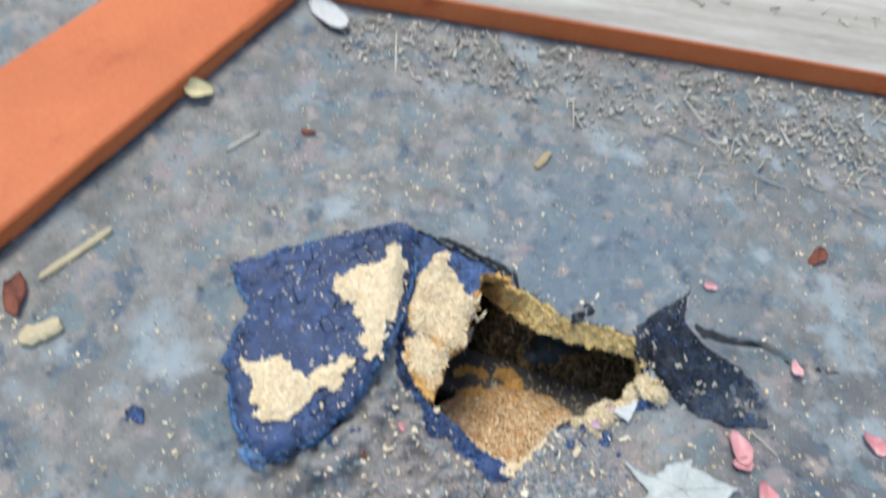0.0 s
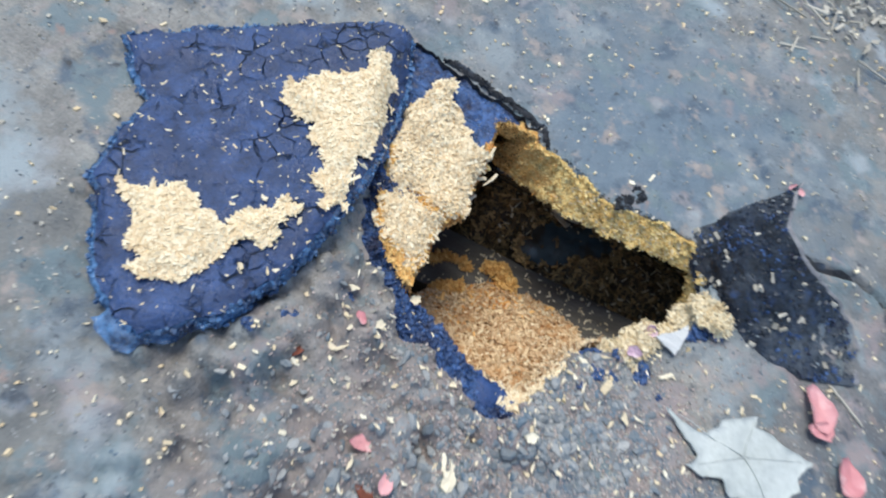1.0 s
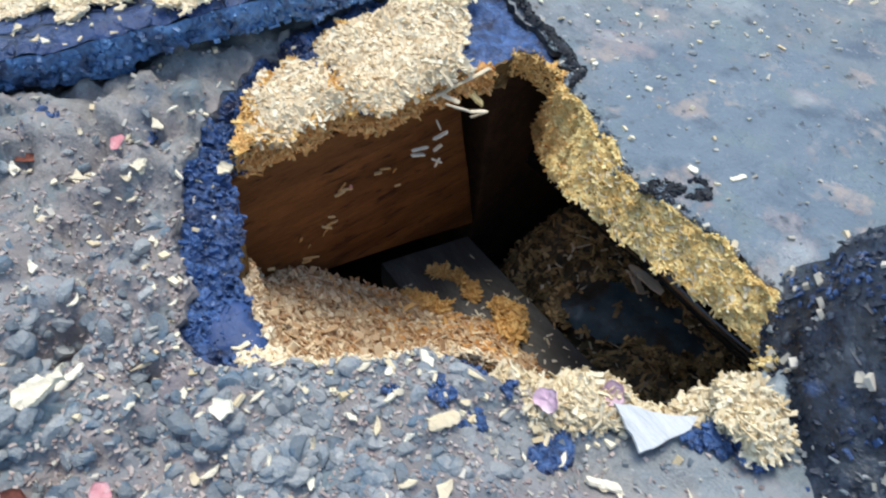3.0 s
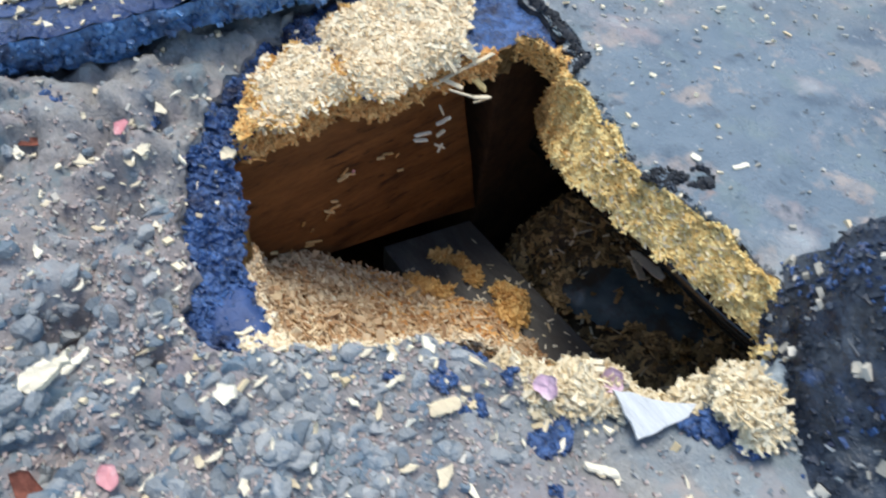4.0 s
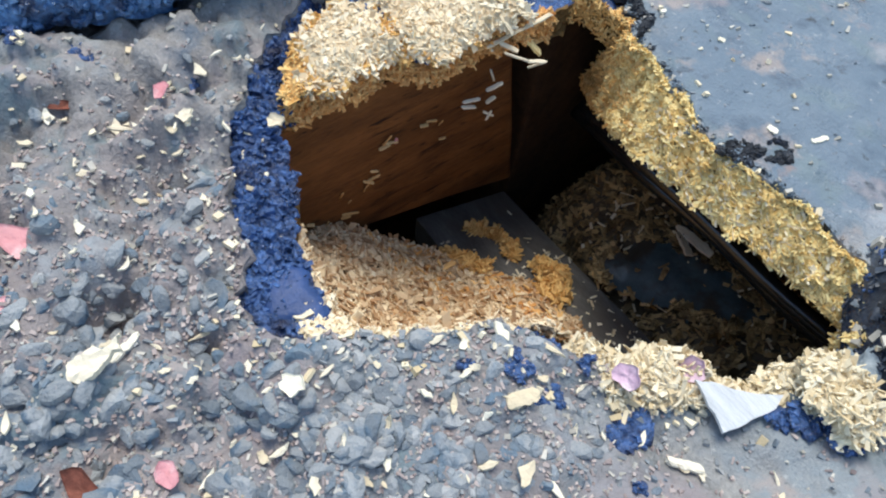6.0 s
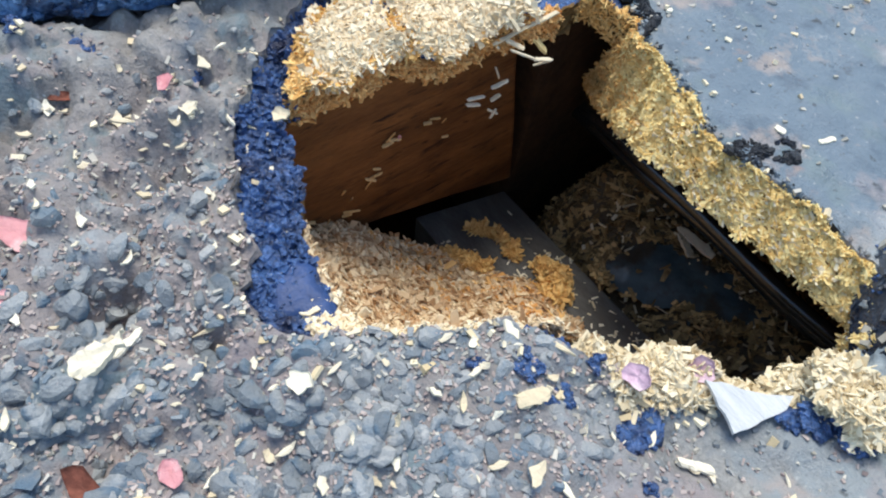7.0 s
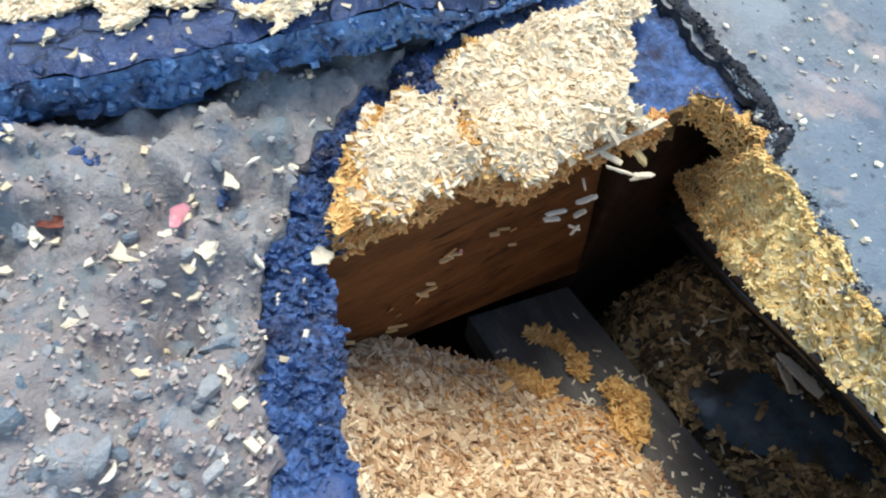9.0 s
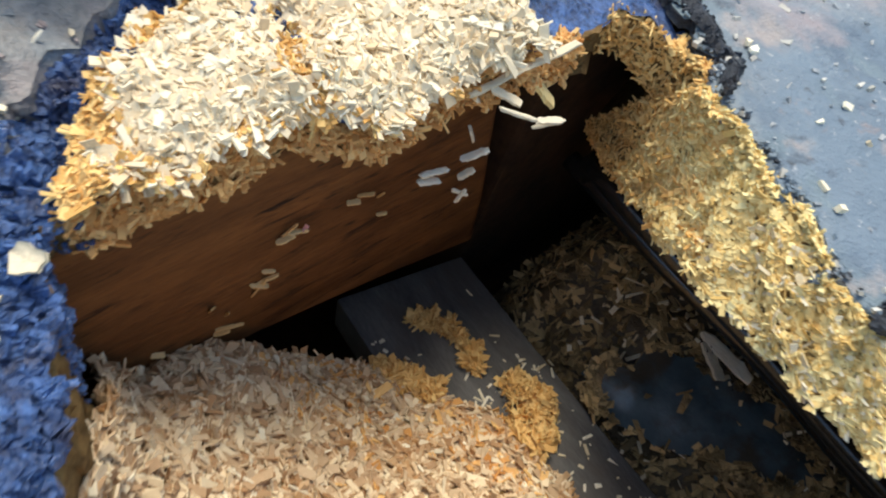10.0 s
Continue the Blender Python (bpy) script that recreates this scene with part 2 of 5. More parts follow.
def corners(verts, faces):
    """The triangles of a mesh as an array (n, 3, 3)."""
    v = np.array(verts, float)
    tri = [(f[0], f[i], f[i + 1]) for f in faces for i in range(1, len(f) - 1)]
    return v[np.array(tri)]


def flakes(tris, count, length, width, thick, tilt, lift=0.0, seed=1, along=None, keep=None):
    """Thin chips strewn over triangles: verts and faces of one joined mesh."""
    r = np.random.default_rng(seed)
    nrm = np.cross(tris[:, 1] - tris[:, 0], tris[:, 2] - tris[:, 0])
    area = np.linalg.norm(nrm, axis=1) + 1e-15
    pick = r.choice(len(tris), count, p=area / area.sum())
    u, v = r.random(count), r.random(count)
    over = u + v > 1
    u[over], v[over] = 1 - u[over], 1 - v[over]
    t = tris[pick]
    c = t[:, 0] + u[:, None] * (t[:, 1] - t[:, 0]) + v[:, None] * (t[:, 2] - t[:, 0])
    if keep is not None:
        ok = keep(c)
        c, pick = c[ok], pick[ok]
    count = len(c)
    n = nrm[pick] / area[pick][:, None]
    n = n + r.normal(0, tilt, (count, 3))
    n /= np.linalg.norm(n, axis=1)[:, None]
    a = r.normal(0, 1, (count, 3))
    if along is not None:
        a = a * 0.55 + np.array(along)
    a -= n * (a * n).sum(1)[:, None]
    a /= np.linalg.norm(a, axis=1)[:, None] + 1e-9
    b = np.cross(n, a)
    le = (length[0] + (length[1] - length[0]) * r.random(count) ** 1.8)[:, None] / 2
    wi = (width[0] + (width[1] - width[0]) * r.random(count))[:, None] / 2
    wi = np.minimum(wi, le * 0.8)
    th = (thick * (0.6 + 0.8 * r.random(count)))[:, None] / 2
    e0, e1 = 0.45 + 0.55 * r.random((count, 1)), 0.35 + 0.65 * r.random((count, 1))
    bend = n * le * r.normal(0, 0.12, (count, 1))
    c = c + n * (th + lift)
    vs = [c - a * le - b * wi * e0 - n * th + bend, c + a * le - b * wi * e1 - n * th + bend, c + a * le * 0.9 + b * wi * e1 - n * th + bend, c - a * le * 0.85 + b * wi - n * th,
          c - a * le - b * wi * e0 + n * th + bend, c + a * le - b * wi * e1 + n * th + bend, c + a * le * 0.9 + b * wi * e1 + n * th + bend, c - a * le * 0.85 + b * wi + n * th]
    verts = np.stack(vs, 1).reshape(-1, 3)
    quads = np.array([(3, 2, 1, 0), (4, 5, 6, 7), (0, 1, 5, 4), (1, 2, 6, 5), (2, 3, 7, 6), (3, 0, 4, 7)])
    faces = (np.arange(count)[:, None, None] * 8 + quads).reshape(-1, 4)
    return verts, faces


def loft(rows):
    """Quads between rows of equal length."""
    rows = [np.array(r, float) for r in rows]
    k = len(rows[0])
    faces = [(i * k + j, i * k + j + 1, (i + 1) * k + j + 1, (i + 1) * k + j) for i in range(len(rows) - 1) for j in range(k - 1)]
    return np.concatenate(rows), faces


def ring_loft(rows):
    rows = [np.array(r, float) for r in rows]
    k = len(rows[0])
    faces = [(i * k + j, i * k + (j + 1) % k, (i + 1) * k + (j + 1) % k, (i + 1) * k + j) for i in range(len(rows) - 1) for j in range(k)]
    return np.concatenate(rows), faces


def fill(poly, holes=(), step=0.004, seed=3, extra=None):
    """Triangles of a flat region with inner points about step apart."""
    from mathutils.geometry import delaunay_2d_cdt
    poly = np.array(poly, float)[:, :2]
    lo, hi = poly.min(0), poly.max(0)
    r = np.random.default_rng(seed)
    gx, gy = np.meshgrid(np.arange(lo[0], hi[0], step), np.arange(lo[1], hi[1], step))
    pts = np.c_[gx.ravel(), gy.ravel()] + r.uniform(-0.3, 0.3, (gx.size, 2)) * step
    if extra is not None:
        pts = np.r_[pts, extra]
    ok = inside(pts[:, 0], pts[:, 1], poly) & (away(pts[:, 0], pts[:, 1], poly) > step * 0.35)
    for h in holes:
        ok &= ~inside(pts[:, 0], pts[:, 1], h) & (away(pts[:, 0], pts[:, 1], h) > step * 0.35)
    loops = [poly] + [np.array(h)[:, :2] for h in holes]
    allp, edges = [], []
    for lp in loops:
        s = len(allp)
        allp += [tuple(q) for q in lp]
        edges += [(s + i, s + (i + 1) % len(lp)) for i in range(len(lp))]
    allp += [tuple(q) for q in pts[ok]]
    v, _, f, *_ = delaunay_2d_cdt([Vector(q) for q in allp], edges, [], 0, 1e-7)
    v = np.array([tuple(q) for q in v])
    f = np.array([q for q in f])
    mid = v[f].mean(1)
    good = inside(mid[:, 0], mid[:, 1], poly)
    for h in holes:
        good &= ~inside(mid[:, 0], mid[:, 1], np.array(h))
    f = f[good]
    a, b, c = v[f[:, 0]], v[f[:, 1]], v[f[:, 2]]
    flip = ((b - a)[:, 0] * (c - a)[:, 1] - (b - a)[:, 1] * (c - a)[:, 0]) < 0
    f[flip] = f[flip][:, ::-1]
    return v, f


def box_mesh(x0, x1, y0, y1, z0, z1, bevel=0.002, cuts=1, wob=0.0, seed=1):
    """A bevelled board as a bmesh turned into verts and faces."""
    bm = bmesh.new()
    bmesh.ops.create_cube(bm, size=1)
    bmesh.ops.scale(bm, vec=(x1 - x0, y1 - y0, z1 - z0), verts=bm.verts)
    bmesh.ops.translate(bm, vec=((x0 + x1) / 2, (y0 + y1) / 2, (z0 + z1) / 2), verts=bm.verts)
    if cuts > 1:
        bmesh.ops.subdivide_edges(bm, edges=bm.edges, cuts=cuts, use_grid_fill=True)
    if bevel:
        sharp = [e for e in bm.edges if len(e.link_faces) == 2 and e.calc_face_angle() > 0.5]
        bmesh.ops.bevel(bm, geom=sharp, offset=bevel, segments=2, affect="EDGES", profile=0.6)
    if wob:
        for v in bm.verts:
            v.co += Vector(noise.noise_vector(v.co * 40 + Vector((seed, 0, 0)))) * wob
    bm.verts.index_update()
    verts, faces = [v.co[:] for v in bm.verts], [[v.index for v in f.verts] for f in bm.faces]
    bm.free()
    return verts, faces


# ---- the plan of the hole ----
# edge of the broken deck: x, y, top z, then x, y, z of its lower edge
LIP_SIDE = [(-0.0095, 0.1620, -0.0030, -0.0085, 0.1610, -0.0095), (-0.0105, 0.1720, -0.0030, -0.0085, 0.1720, -0.0095), (-0.0095, 0.1830, -0.0030, -0.0070, 0.1830, -0.0095), (-0.0120, 0.1980, -0.0030, -0.0095, 0.1980, -0.0095), (-0.0045, 0.2110, -0.0030, -0.0010, 0.2110, -0.0095), (-0.0060, 0.2280, -0.0030, -0.0030, 0.2280, -0.0095), (-0.0045, 0.2470, -0.0030, -0.0015, 0.2470, -0.0095), (-0.0030, 0.2600, -0.0040, -0.0030, 0.2610, -0.0150), (-0.0060, 0.2700, -0.0050, -0.0070, 0.2720, -0.0160)]
CORNER = [(0.0000, 0.2745, -0.0050, -0.0054, 0.2723, -0.0150), (0.0070, 0.2745, -0.0050, 0.0031, 0.2769, -0.0180), (0.0140, 0.2725, -0.0040, 0.0122, 0.2778, -0.0200), (0.0175, 0.2685, -0.0040, -0.0085, 0.2910, -0.0560), (0.0215, 0.2650, -0.0030, 0.0180, 0.2690, -0.0370)]
STRIP_SIDE = [(0.0330, 0.2645, -0.0020, 0.0330, 0.2555, -0.0230), (0.0480, 0.2605, -0.0020, 0.0460, 0.2490, -0.0170), (0.0555, 0.2555, -0.0020, 0.0570, 0.2478, -0.0150), (0.0685, 0.2572, -0.0020, 0.0680, 0.2490, -0.0150), (0.0875, 0.2595, -0.0020, 0.0880, 0.2508, -0.0140), (0.1070, 0.2600, -0.0030, 0.1070, 0.2530, -0.0140), (0.1170, 0.2575, -0.0050, 0.1190, 0.2530, -0.0160)]
END_SIDE = [(0.1220, 0.2490, -0.0090, 0.1240, 0.2470, -0.0240), (0.1240, 0.2400, -0.0130, 0.1290, 0.2400, -0.0400), (0.1230, 0.2300, -0.0160, 0.1290, 0.2280, -0.0480), (0.1180, 0.2160, -0.0170, 0.1240, 0.2100, -0.0460), (0.1120, 0.2070, -0.0170, 0.1170, 0.2000, -0.0440), (0.1040, 0.2000, -0.0160, 0.1080, 0.1930, -0.0440), (0.0940, 0.1900, -0.0140, 0.0970, 0.1830, -0.0440), (0.0810, 0.1840, -0.0100, 0.0840, 0.1770, -0.0440)]
NEAR_SIDE = [(0.0710, 0.1740, -0.0070, 0.0710, 0.1740, -0.0440), (0.0650, 0.1610, -0.0060, 0.0640, 0.1620, -0.0440), (0.0575, 0.1470, -0.0060, 0.0560, 0.1490, -0.0440), (0.0500, 0.1445, -0.0050, 0.0490, 0.1460, -0.0440), (0.0360, 0.1455, -0.0040, 0.0350, 0.1460, -0.0440), (0.0275, 0.1485, -0.0030, 0.0260, 0.1480, -0.0400), (0.0160, 0.1545, -0.0030, 0.0140, 0.1530, -0.0360), (0.0020, 0.1590, -0.0030, 0.0000, 0.1560, -0.0300)]
DECK = LIP_SIDE + CORNER + STRIP_SIDE + END_SIDE + NEAR_SIDE
# edge of the torn felt round it
FELT = [(-0.060, 0.287), (-0.040, 0.2845), (-0.018, 0.281), (-0.004, 0.2795), (0.006, 0.2785), (0.0150, 0.2750), (0.0220, 0.2665), (0.0332, 0.2660), (0.0482, 0.2620), (0.0556, 0.2568),
        (0.0685, 0.2582), (0.0875, 0.2610), (0.1072, 0.2615), (0.1185, 0.2588), (0.1245, 0.2500), (0.1265, 0.2405), (0.1255, 0.2295), (0.1202, 0.2150), (0.1135, 0.2058),
        (0.1050, 0.1987), (0.0948, 0.1887), (0.0815, 0.1828), (0.0718, 0.1734), (0.0660, 0.1604), (0.0588, 0.1462), (0.0530, 0.1340), (0.040, 0.129), (0.024, 0.135),
        (0.011, 0.140), (-0.004, 0.148), (-0.0165, 0.157), (-0.0285, 0.169), (-0.039, 0.183), (-0.049, 0.205), (-0.053, 0.235), (-0.056, 0.262)]
felt_edge = dense(FELT, 0.0018, 0.0007, seed=4)
# the torn edge wanders along the blue bitumen
ragged = np.where((felt_edge[:, 1] < 0.255) & (felt_edge[:, 0] < 0.056), 1.0, 0.25)
for axis in (0, 1):
    felt_edge[:, axis] += 0.0034 * ragged * relief(felt_edge[:, 0], felt_edge[:, 1], 0.014, 3 + axis * 5, 3)
deck_edge = dense(DECK, 0.0016, 0.0004, seed=5)
CRACK = [(0.150, 0.281), (0.175, 0.283), (0.201, 0.2895), (0.213, 0.287), (0.226, 0.2805), (0.245, 0.287), (0.290, 0.294), (0.36, 0.299)]


r0 = np.random.default_rng(61)
NUBS = []
while len(NUBS) < 560:
    nx, ny = r0.normal(-0.005, 0.050), r0.normal(0.118, 0.042)
    if nx + 0.5 * (ny - 0.10) > 0.060 or ny < 0.03:
        continue
    turn, size = r0.uniform(0, 2 * math.pi), r0.uniform(0.0022, 0.0056)
    ways = [turn + 2 * math.pi * (k + r0.uniform(-0.25, 0.25)) / 6 for k in range(6)]
    NUBS.append((nx, ny, [(math.cos(w), math.sin(w), size * r0.uniform(0.75, 1.35)) for w in ways], r0.uniform(0.35, 0.85) * size, r0.uniform(-0.5, 0.5), r0.uniform(-0.5, 0.5)))
NUB_X, NUB_Y = np.array([q[0] for q in NUBS]), np.array([q[1] for q in NUBS])


def nubs(x, y):
    """Angular stones bedded under the felt, each a flat-topped lump with steep sides."""
    flat_x, flat_y = np.ravel(x), np.ravel(y)
    out = np.zeros(flat_x.shape)
    if flat_x.size < 8:
        near = {int(i) for px, py in zip(flat_x, flat_y) for i in np.nonzero(np.hypot(NUB_X - px, NUB_Y - py) < 0.008)[0]}
    else:
        near = range(len(NUBS))
    for i in near:
        nx, ny, sides, high, tx, ty = NUBS[i]
        at = np.nonzero((np.abs(flat_x - nx) < 0.008) & (np.abs(flat_y - ny) < 0.008))[0]
        if not len(at):
            continue
        dx, dy = flat_x[at] - nx, flat_y[at] - ny
        d = np.max([(dx * c + dy * s_) / w for c, s_, w in sides], axis=0)
        lean = 1 + (dx * tx + dy * ty) / 0.006
        out[at] = np.maximum(out[at], high * np.clip(1.3 - 1.3 * np.clip(d, 0, 2) ** 3, 0, 1) * lean)
    return out.reshape(np.shape(x))


def roof_z(x, y):
    """Height of the felt: nearly level, lumpy, sagging round the broken edge."""
    x, y = np.asarray(x, float), np.asarray(y, float)
    far = np.clip((np.hypot(x - 0.03, y - 0.2) - 0.5) / 0.5, 0, 1)
    z = 0.0026 * relief(x, y, 0.09, 11) * (1 - far)
    z = z - 0.013 * np.exp(-((x - 0.112) ** 2 / 0.0011 + (y - 0.195) ** 2 / 0.0011))
    lumps = np.exp(-((x + 0.01) ** 2 / 0.008 + (y - 0.115) ** 2 / 0.008))
    swell = relief(x, y, 0.013, 21, 2)
    z = z + (0.0011 + 0.0105 * lumps) * (0.40 * relief(x, y, 0.026, 25, 2) + np.where(swell > 0, swell * 0.75, swell * 1.25)) * (1 - far)
    bed_lumps = np.exp(-((x - 0.01) ** 2 / 0.014 + (y - 0.12) ** 2 / 0.012))
    nub = relief(x, y, 0.0085, 31, 2)
    z = z + (0.0008 + 0.0040 * bed_lumps) * (np.clip(nub, -0.30, 0.38) - 0.12 * np.abs(relief(x, y, 0.011, 35, 1))) * (1 - far)
    z = z + nubs(x, y)
    d = away(x, y, CRACK, False)
    z = z + 0.004 * np.exp(-(d / 0.010) ** 2) - 0.0075 * np.exp(-(d / 0.0022) ** 2)
    return z


# ---- roof covering ----
r1 = np.random.default_rng(2)
gx, gy = np.meshgrid(np.arange(-0.15, 0.23, 0.0015), np.arange(0.02, 0.36, 0.0015))
near_pts = np.c_[gx.ravel(), gy.ravel()] + r1.uniform(-0.0006, 0.0006, (gx.size, 2))
gx, gy = np.meshgrid(np.arange(-0.60, 0.60, 0.008), np.arange(-0.20, 0.95, 0.008))
mid_pts = np.c_[gx.ravel(), gy.ravel()] + r1.uniform(-0.0025, 0.0025, (gx.size, 2))
m_in = (mid_pts[:, 0] > -0.15) & (mid_pts[:, 0] < 0.23) & (mid_pts[:, 1] > 0.02) & (mid_pts[:, 1] < 0.36)
pts = np.r_[near_pts, mid_pts[~m_in]]
ok = ~inside(pts[:, 0], pts[:, 1], felt_edge) & (away(pts[:, 0], pts[:, 1], felt_edge) > 0.0009)
outer = [(-40, -40), (40, -40), (40, 40), (-40, 40)]
from mathutils.geometry import delaunay_2d_cdt
flat = [tuple(p) for p in felt_edge[:, :2]] + outer + [tuple(p) for p in pts[ok]]
ne = len(felt_edge)
v2, _, f2, *_ = delaunay_2d_cdt([Vector(p) for p in flat], [(i, (i + 1) % ne) for i in range(ne)], [], 0, 1e-7)
v2, f2 = np.array([tuple(p) for p in v2]), np.array([tuple(f) for f in f2])
mid = v2[f2].mean(1)
f2 = f2[~inside(mid[:, 0], mid[:, 1], felt_edge)]
a, b, c = v2[f2[:, 0]], v2[f2[:, 1]], v2[f2[:, 2]]
cw = ((b - a)[:, 0] * (c - a)[:, 1] - (b - a)[:, 1] * (c - a)[:, 0]) < 0
f2[cw] = f2[cw][:, ::-1]
zs = roof_z(v2[:, 0], v2[:, 1])
edge_near = np.exp(-(away(v2[:, 0], v2[:, 1], FELT) / 0.002) ** 2)
zs = zs - 0.0008 * edge_near
ground = thing("roof_felt", np.c_[v2, zs], f2, M_FELT, True)
tagged(ground, "weathered grey-blue mineral roofing felt torn open round a hole", "roof", kind="structure")
# torn thickness of the felt
fz = roof_z(felt_edge[:, 0], felt_edge[:, 1]) - 0.0008
cen = np.array([0.03, 0.21])
inw = cen - felt_edge[:, :2]
inw /= np.linalg.norm(inw, axis=1)[:, None]
rows = []
for k, (dz, push) in enumerate(((0.0001, -0.0005), (-0.0012, 0.0005), (-0.0028, 0.0003), (-0.0045, 0.0012), (-0.006, 0.0025))):
    jit = rng.normal(0, 0.0005, (ne, 2)) if k else 0
    slim = np.where((felt_edge[:, 1] > 0.2525) & (felt_edge[:, 0] > -0.005), 0.3, 1.0)
    rows.append(np.c_[felt_edge[:, :2] + (inw * push + jit) * slim[:, None], fz + dz * slim])
v, f = ring_loft(rows)
vm = np.array(v)
dark = [q for q in f if (vm[list(q), 0].mean() < 0.012 and vm[list(q), 1].mean() > 0.205) or abs(vm[list(q), 0].mean() - 0.093) < 0.007]
pale = [q for q in f if q not in set(dark)]
thing("torn_edge", v, dark, M_BLACK, True, ground, "black bitumen torn edge")
thing("felt_rim", v, pale, M_FELT, True, ground, "rounded broken edge of the felt")

# blue bitumen left on the deck between the torn felt and the broken edge
v, f = fill(felt_edge, [deck_edge[:, :2]], 0.0022, 6)
dtop = np.array(DECK)
dd = away(v[:, 0], v[:, 1], deck_edge)
near_deck = np.argmin(((v[:, None, :] - dtop[None, :, :2]) ** 2).sum(2), 1)
fd = away(v[:, 0], v[:, 1], FELT)
k = dd / (dd + fd + 1e-6)
bz = dtop[near_deck, 2] * (1 - k) + (roof_z(v[:, 0], v[:, 1]) - 0.0035) * k + 0.0024 * relief(v[:, 0], v[:, 1], 0.007, 44, 3)
bitumen = thing("bitumen_layer", np.c_[v, bz], f, M_BLUE_EDGE, True, ground, "glossy blue bitumen layer round the hole")

# one smooth plate of bitumen among the crumbs
PLATE = dense([(0.0313, 0.1362), (0.0317, 0.1410), (0.0362, 0.1463), (0.0429, 0.1466), (0.0496, 0.1441), (0.0573, 0.1450), (0.0530, 0.1406), (0.0474, 0.1356), (0.0436, 0.1310), (0.0373, 0.1324)], 0.0012, 0.0006, seed=12)
v, f = fill(PLATE, (), 0.0016, 13)
thing("bitumen_plate", np.c_[v, -0.0022 + 0.0010 * relief(v[:, 0], v[:, 1], 0.014, 47, 2) - 0.0025 * (1 - np.clip(away(v[:, 0], v[:, 1], PLATE) / 0.0015, 0, 1))], f, M_BLUE_SMOOTH, True, ground, "smooth blue bitumen plate")

# ---- chipboard deck with its broken edge ----
top, low = deck_edge[:, :3], deck_edge[:, 3:]
nd = len(deck_edge)
out = top[:, :2] - cen
out /= np.linalg.norm(out, axis=1)[:, None]
rows = [np.c_[top[:, :2] + out * 0.010, top[:, 2] - 0.006], np.c_[top[:, :2] + out * 0.001, top[:, 2] - 0.0006]]
for k in (0.12, 0.3, 0.5, 0.7, 0.88, 1.0):
    p = top + (low - top) * k
    jit = np.random.default_rng(int(k * 100)).normal(0, 0.0007, (nd, 3))
    rows.append(p + (jit + np.roll(jit, 1, 0)) * 0.7)
rows += [np.c_[low[:, :2] + out * 0.03, low[:, 2] + 0.001], np.c_[low[:, :2] + out * 0.5, low[:, 2] * 0 - 0.045]]
v, f = ring_loft(rows)
deck = thing("roof_deck", v, f, M_BOARD)
tagged(deck, "broken chipboard roof deck with crumbling rim", "roof deck", kind="structure")
rim = corners(*ring_loft(rows[1:8]))
shelf = corners([q.co[:] for q in bitumen.data.vertices], [tuple(p.vertices) for p in bitumen.data.polygons])


def on_strip(c):
    return (c[:, 1] > 0.2445) & (c[:, 0] > -0.0135) & (c[:, 0] < 0.121) & (c[:, 1] - 0.264 > 1.1 * (-0.002 - c[:, 0]))


v, f = flakes(rim, 40000, (0.0016, 0.0056), (0.0004, 0.0012), 0.00022, 0.16, 0.0, 11, along=(1, 0.2, -0.3), keep=lambda c: on_strip(c) & (c[:, 0] > 0.014))
tagged(thing("strip_chips", v, f, M_YELLOW_CHIP, False, deck, "damp yellow chips of the broken edge"), kind="stuff")
v, f = flakes(rim, 4200, (0.0026, 0.0066), (0.0005, 0.0014), 0.00025, 0.17, 0.0001, 24, along=(1, 0.2, -0.3), keep=lambda c: on_strip(c) & (c[:, 0] > 0.030 + 0.03 * lattice(c[:, 0] * 200, c[:, 2] * 200, 7)))
tagged(thing("strip_flakes", v, f, M_PALE_CHIP, False, deck, "large damp yellow flakes"), kind="stuff")
v, f = flakes(rim, 22000, (0.0014, 0.0055), (0.0004, 0.0012), 0.00025, 0.4, 0.0, 15, keep=lambda c: on_strip(c) & (c[:, 0] <= 0.012 + 0.03 * lattice(c[:, 0] * 300, c[:, 1] * 300 + c[:, 2] * 300, 3)))
tagged(thing("corner_chips", v, f, M_ORANGE_CHIP, False, deck, "orange stained chips in the corner"), kind="stuff")
v, f = flakes(shelf, 60000, (0.0014, 0.005), (0.0005, 0.0013), 0.00025, 0.4, 0.0006, 19, keep=lambda c: (c[:, 1] > 0.245) & (c[:, 0] > 0.018))
tagged(thing("shelf_chips", v, f, M_YELLOW_CHIP, False, deck, "damp yellow chips under the felt's edge"), kind="stuff")
v, f = flakes(shelf, 60000, (0.0014, 0.005), (0.0005, 0.0013), 0.00025, 0.4, 0.0006, 20, keep=lambda c: (c[:, 1] > 0.25) & (c[:, 0] > 0.006) & (c[:, 0] < 0.026))
tagged(thing("corner_shelf_chips", v, f, M_ORANGE_CHIP, False, deck, "orange stained chips in the corner"), kind="stuff")
v, f = flakes(rim, 22000, (0.0018, 0.006), (0.0006, 0.0018), 0.0004, 0.45, 0.0, 12, keep=lambda c: (c[:, 0] < 0.004) & (c[:, 1] < 0.256) & (c[:, 1] > 0.1655) & (c[:, 2] < -0.003))
tagged(thing("lip_underside_chips", v, f, M_RUST_CHIP, False, deck, "orange stained chips under the lip"), kind="stuff")
v, f = flakes(rim, 20000, (0.0016, 0.0055), (0.0005, 0.0014), 0.0003, 0.45, 0.0, 13, keep=lambda c: (c[:, 0] > 0.078) & (c[:, 1] < 0.25))
